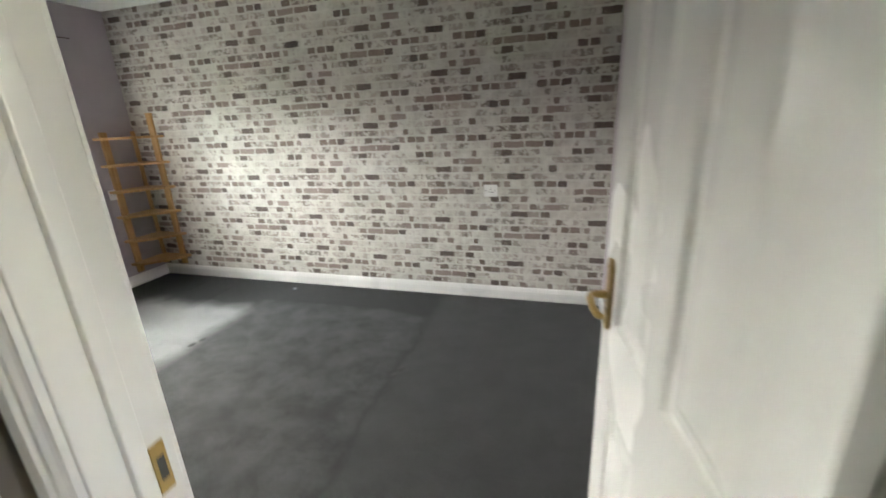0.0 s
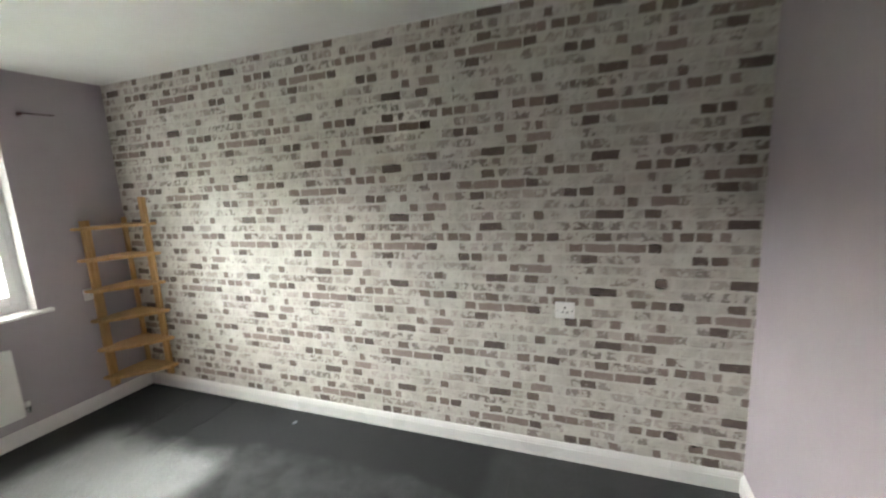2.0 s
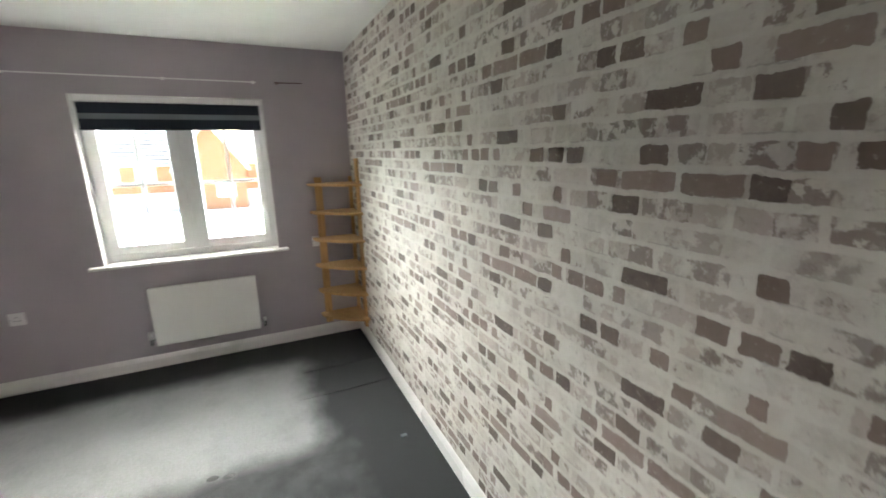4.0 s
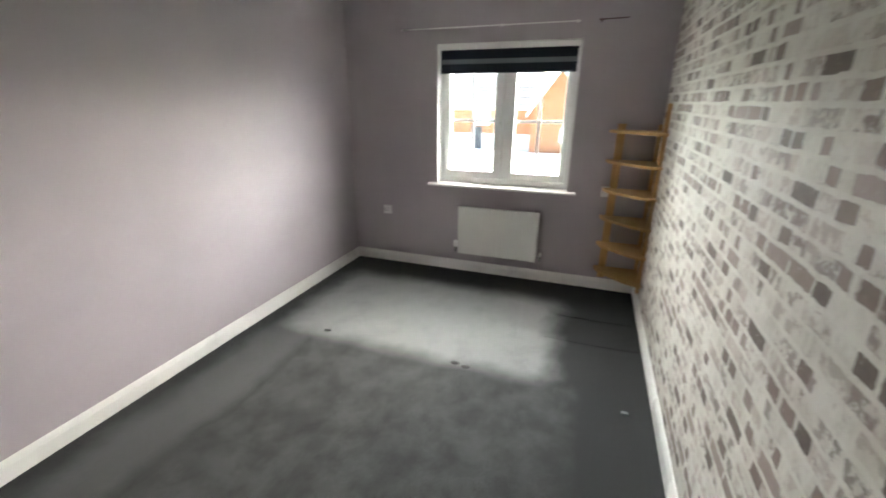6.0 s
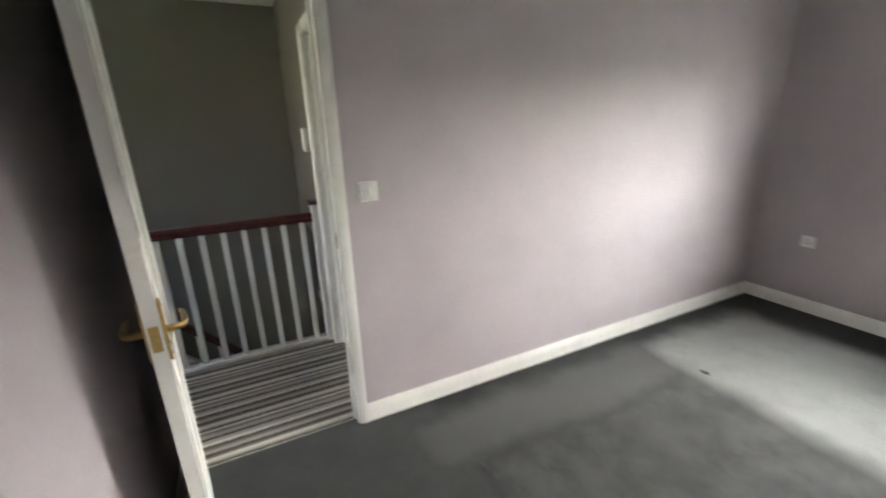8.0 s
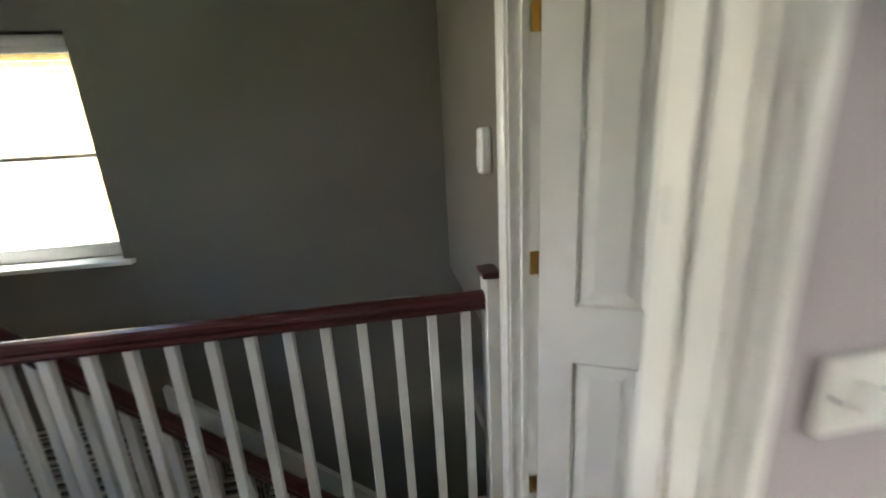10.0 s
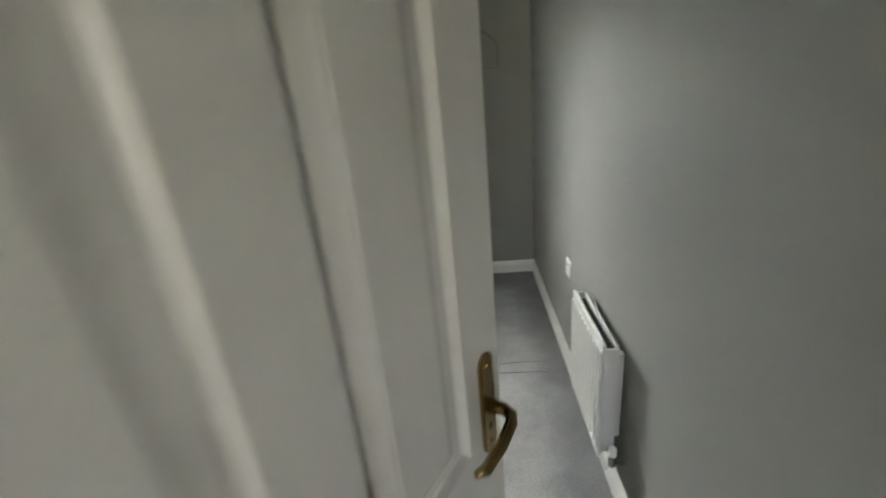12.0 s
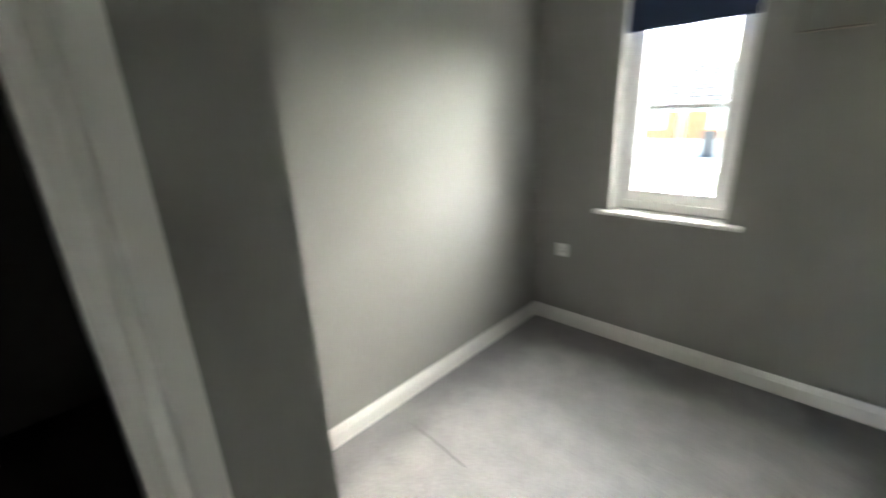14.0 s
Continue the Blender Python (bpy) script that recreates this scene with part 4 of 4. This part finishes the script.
st = thing("staircase", (4.95, -1.54, -2.7), "steep staircase in striped carpet with white strings", "staircase", kind="structure")
GO, RI = 0.205, 0.193
for i in range(13):
    x1 = -i * GO
    part("tread", box((x1 - GO - 0.02, -0.44, 2.7 - RI * (i + 1) - 0.04), (x1, 0.40, 2.7 - RI * (i + 1)), 0.006, seg=1), STRIPES, st)
    part("riser", box((x1 - 0.012, -0.44, 2.7 - RI * (i + 1)), (x1, 0.40, 2.7 - RI * i - 0.04)), STRIPES, st)
part("landing_step", box((0, -0.48, 2.48), (1.35, 0.42, 2.7), 0.004), STRIPES, st)
sl = RI / GO
LEN = 2.55
for y0, y1, up in ((-0.487, -0.445, 0.17), (0.405, 0.44, 0.12)):
    part("string", sweep([(0, -0.25), (0.0, up), (y1 - y0, up), (y1 - y0, -0.25)], (0.06, y0, 2.7), (-LEN, y0, 2.7 - LEN * sl), (0, 1, 0)), GLOSS, st)
part("handrail", sweep(RAIL, (0.0, 0.43, 2.7 + 0.92), (-LEN, 0.43, 2.7 + 0.92 - LEN * sl), (0, 1, 0)), MAHOGANY, st, "dark mahogany stained handrail")
sp2 = mesh_of(box((-0.016, -0.016, 0), (0.016, 0.016, 0.80), 0.002, seg=1), "spindle", GLOSS)
for i in range(18):
    o = new("spindle", sp2)
    o.parent = st
    o.location = (-0.08 - i * 0.115, 0.424, 2.7 - (0.08 + i * 0.115) * sl + 0.115)


# ---- carpet dents and scraps ----
def dent(x, y, n):
    d = thing("carpet_dent", (x, y, 0), "crushed dark dent pressed into the carpet pile", "carpet mark")
    for i in range(n):
        bm = tube([(0, 0, 0.0005), (0, 0, 0.002), (0, 0, 0.004)], [0.020, 0.014, 0.003], 10)
        bmesh.ops.scale(bm, vec=(1.0, 1.5, 1.0), verts=bm.verts)
        bmesh.ops.translate(bm, vec=(i * 0.018, (i - (n - 1) / 2) * 0.075, 0), verts=bm.verts)
        part("crushed_pile", bm, BLACK, d)
    return d


dent(1.496, 1.606, 2)
dent(1.436, 0.579, 1)
dent(3.0, 1.575, 2)
dent(2.985, 0.56, 1)
scrap = thing("fluff", (1.62, 2.56, 0), "scrap of pale fluff lying on the carpet", "debris")
part("scrap", box((-0.012, -0.018, 0), (0.012, 0.018, 0.008), 0.004), SHEER, scrap)


def ridge(points, mat, name, label):
    bm = tube([(x, y, 0.0005) for x, y in points], 0.003, 8)
    return tagged(part(name, bm, mat), label, "carpet seam", kind="structure")


ridge([(0.62, 2.12), (0.63, 2.4), (0.62, 2.68)], CARPET_1, "carpet_seam_1", "raised seam in the charcoal carpet")
ridge([(0.98, 2.05), (0.99, 2.4), (0.98, 2.68)], CARPET_1, "carpet_seam_2", "raised seam in the charcoal carpet")
ridge([(3.12, 2.22), (3.10, 2.46)], BLACK, "carpet_seam_5", "short dark slit in the charcoal carpet")
ridge([(3.50, 2.2), (3.49, 2.46)], CARPET_1, "carpet_seam_6", "raised seam in the charcoal carpet")
SEAM = paint("crushed_grey_pile", (0.24, 0.237, 0.24), 0.95, 0.2, 200.0, 0.6)
ridge([(1.39, -1.9), (1.4, -1.69), (1.42, -1.5)], SEAM, "carpet_seam_7", "raised floorboard ridge under grey carpet")
ridge([(1.24, -0.48), (1.23, -0.35), (1.23, -0.2)], SEAM, "carpet_seam_8", "raised floorboard ridge under grey carpet")
ridge([(1.32, -0.74), (1.32, -0.47), (1.32, -0.21)], SEAM, "carpet_seam_9", "raised floorboard ridge under grey carpet")

# ---- outside ----
GR = -2.75
tagged(part("ground", box((-2500, -2500, GR - 0.5), (2500, 2500, GR)), GRASS), "grassy ground sheet reaching to the horizon", "ground", kind="structure")
tagged(part("road", box((-11.5, -200, GR), (-6.5, 200, GR + 0.02)), ASPHALT), "grey asphalt street", "road", kind="structure")
for nm, a, b in (("pavement", -6.5, -5.0), ("pavement", -13.0, -11.5)):
    tagged(part(nm, box((a, -200, GR), (b, 200, GR + 0.12), 0.01), PAVING), "pale concrete pavement with a raised kerb", "pavement", kind="structure")
# unseen paving added here so less green bounces into the landing
tagged(part("path", box((-4.0, -5.2, GR), (14.0, SOUTH2 - 0.32, GR + 0.05), 0.01), PAVING), "pale paving added between the houses to mute green bounce", "path", kind="structure")
tagged(part("yard", box((6.45, SOUTH2 - 0.32, GR), (14.0, 8.0, GR + 0.05), 0.01), PAVING), "pale paving added behind the house to mute green bounce", "yard", kind="structure")
tagged(part("forecourt", box((-36, -60, GR), (-27, 60, GR + 0.03)), PAVING), "pale paved forecourt before the terrace", "pavement", kind="structure")


def house(x, y0, y1, eave, band, ridge_z, depth, wins, doors, label):
    """A terraced house: rendered below, brick above, tiled roof, windows and door."""
    h = thing("house", (x, (y0 + y1) / 2, GR), label, "house", "terraced houses over the street")
    c = (y0 + y1) / 2
    part("lower_wall", box((-depth, y0 - c, 0), (0, y1 - c, band - GR)), RENDERWALL, h)
    part("upper_wall", box((-depth, y0 - c, band - GR), (0.03, y1 - c, eave - GR)), ORANGE, h)
    n = 12
    roof = bmesh.new()
    rise = ridge_z - eave
    for i in range(n):
        f0, f1 = i / n, (i + 1) / n
        sweep([(-0.12, 0), (-0.12, 0.10), (1, 0.04), (1, 0.0)], (0.4 - f0 * (depth / 2 + 0.4), y0 - c, eave - GR + rise * f0), (0.4 - f0 * (depth / 2 + 0.4), y1 - c, eave - GR + rise * f0), (-(depth / 2 + 0.4) / n * 1.02, 0, rise / n), (0, 0, 1), roof)
    r = part("roof", roof, TILE, h)
    part("fascia", box((0.32, y0 - c, eave - GR - 0.16), (0.42, y1 - c, eave - GR + 0.05), 0.01), UPVC, h)
    for wy, wz, ww, wh in wins:
        w = part("window", box((0.0, wy - ww / 2 - c, wz - GR), (0.06, wy + ww / 2 - c, wz + wh - GR), 0.01), UPVC, h)
        for s in (-0.25, 0.25):
            part("pane", box((0.05, wy + s * ww - ww * 0.20 - c, wz + 0.1 - GR), (0.065, wy + s * ww + ww * 0.20 - c, wz + wh - 0.1 - GR)), FARGLASS, w)
        part("sill", box((0.0, wy - ww / 2 - 0.08 - c, wz - 0.08 - GR), (0.12, wy + ww / 2 + 0.08 - c, wz - GR), 0.01), PAVING, w)
    for dy, dw, dh in doors:
        part("door", box((0.0, dy - dw / 2 - c, 0.02), (0.05, dy + dw / 2 - c, dh), 0.01), FARDOOR, h)
    return h


FARGLASS = material("far_window_glass", (0.45, 0.47, 0.48), 0.1)
FARDOOR = paint("grey_blue_door", (0.035, 0.036, 0.038), 0.5)
for y0, y1, label in ((-25, -17.2, "terraced house of orange brick and white render"), (-17.2, -10.2, "terraced house of orange brick over white render"),
                      (-10.2, -3.2, "terraced house, orange brick upper storey and grey roof"), (1.6, 9.0, "terraced house of orange brick over white render"), (9.0, 17.0, "terraced house of orange brick and white render")):
    a, b = y0 + (y1 - y0) * 0.33, y0 + (y1 - y0) * 0.67
    house(-36, y0, y1, 1.0, -1.3, 4.6, 9.0, ((a, -0.5, 1.3, 1.35), (b, -0.5, 1.3, 1.35), (b, -2.3, 1.3, 1.0)), ((y0 + (y1 - y0) * 0.25, 1.0, 2.05),), label)

gab = thing("house", (-34.5, -0.8, GR), "gabled orange brick house wing with white bargeboards", "house", "terraced houses over the street")
bm = bmesh.new()
sweep([(0, 0), (0, 3.4 + 0.3), (2.4, 7.0), (4.8, 3.7), (4.8, 0)], (0, -2.4, 0), (-9, -2.4, 0), (0, 1, 0), (0, 0, 1), bm)
part("wall", bm, ORANGE, gab)
for s in (1, -1):
    part("roof", sweep([(0, 0), (0, 0.12), (2.75, -3.80 + 0.12), (2.75, -3.80)], (0.3, 0, 7.05), (-9, 0, 7.05), (0, s, 0)), TILE, gab)
    part("bargeboard", sweep([(0, -0.22), (0, 0.02), (2.75, -3.80 + 0.02), (2.75, -3.80 - 0.22)], (0.31, 0, 7.05), (0.36, 0, 7.05), (0, s, 0)), UPVC, gab)
gw = part("window", box((0.0, 0.2, 1.0), (0.06, 1.5, 2.2), 0.01), UPVC, gab)
part("pane", box((0.05, 0.3, 1.1), (0.065, 1.4, 2.1)), FARGLASS, gw)

nb = thing("neighbour_house", (5.0, -5.2, GR), "neighbouring house wall of buff brick", "house")
part("wall", box((-6, -6, 0), (6, 0, 3.72)), BUFF, nb)
part("brick_band", box((-6, -6, 3.72), (6, 0.004, 3.98)), ORANGE, nb, "orange brick band")
part("wall", box((-6, -6, 3.98), (6, 0, 5.3)), BUFF, nb)
part("roof", sweep([(0, 0), (3.2, 1.6), (6.4, 0), (3.2, -0.05)], (-6.2, 0.25, 5.3), (6.2, 0.25, 5.3), (0, -1, 0)), TILE, nb)
# roof over our own rooms
own = thing("roof_own_house", (0, 0, H + 0.2), "grey tiled roof over the rooms", "roof", kind="structure")
part("covering", box((-0.42, SOUTH2 - 0.4, 0.0), (6.6, NORTH + 0.5, 0.12)), TILE, own)
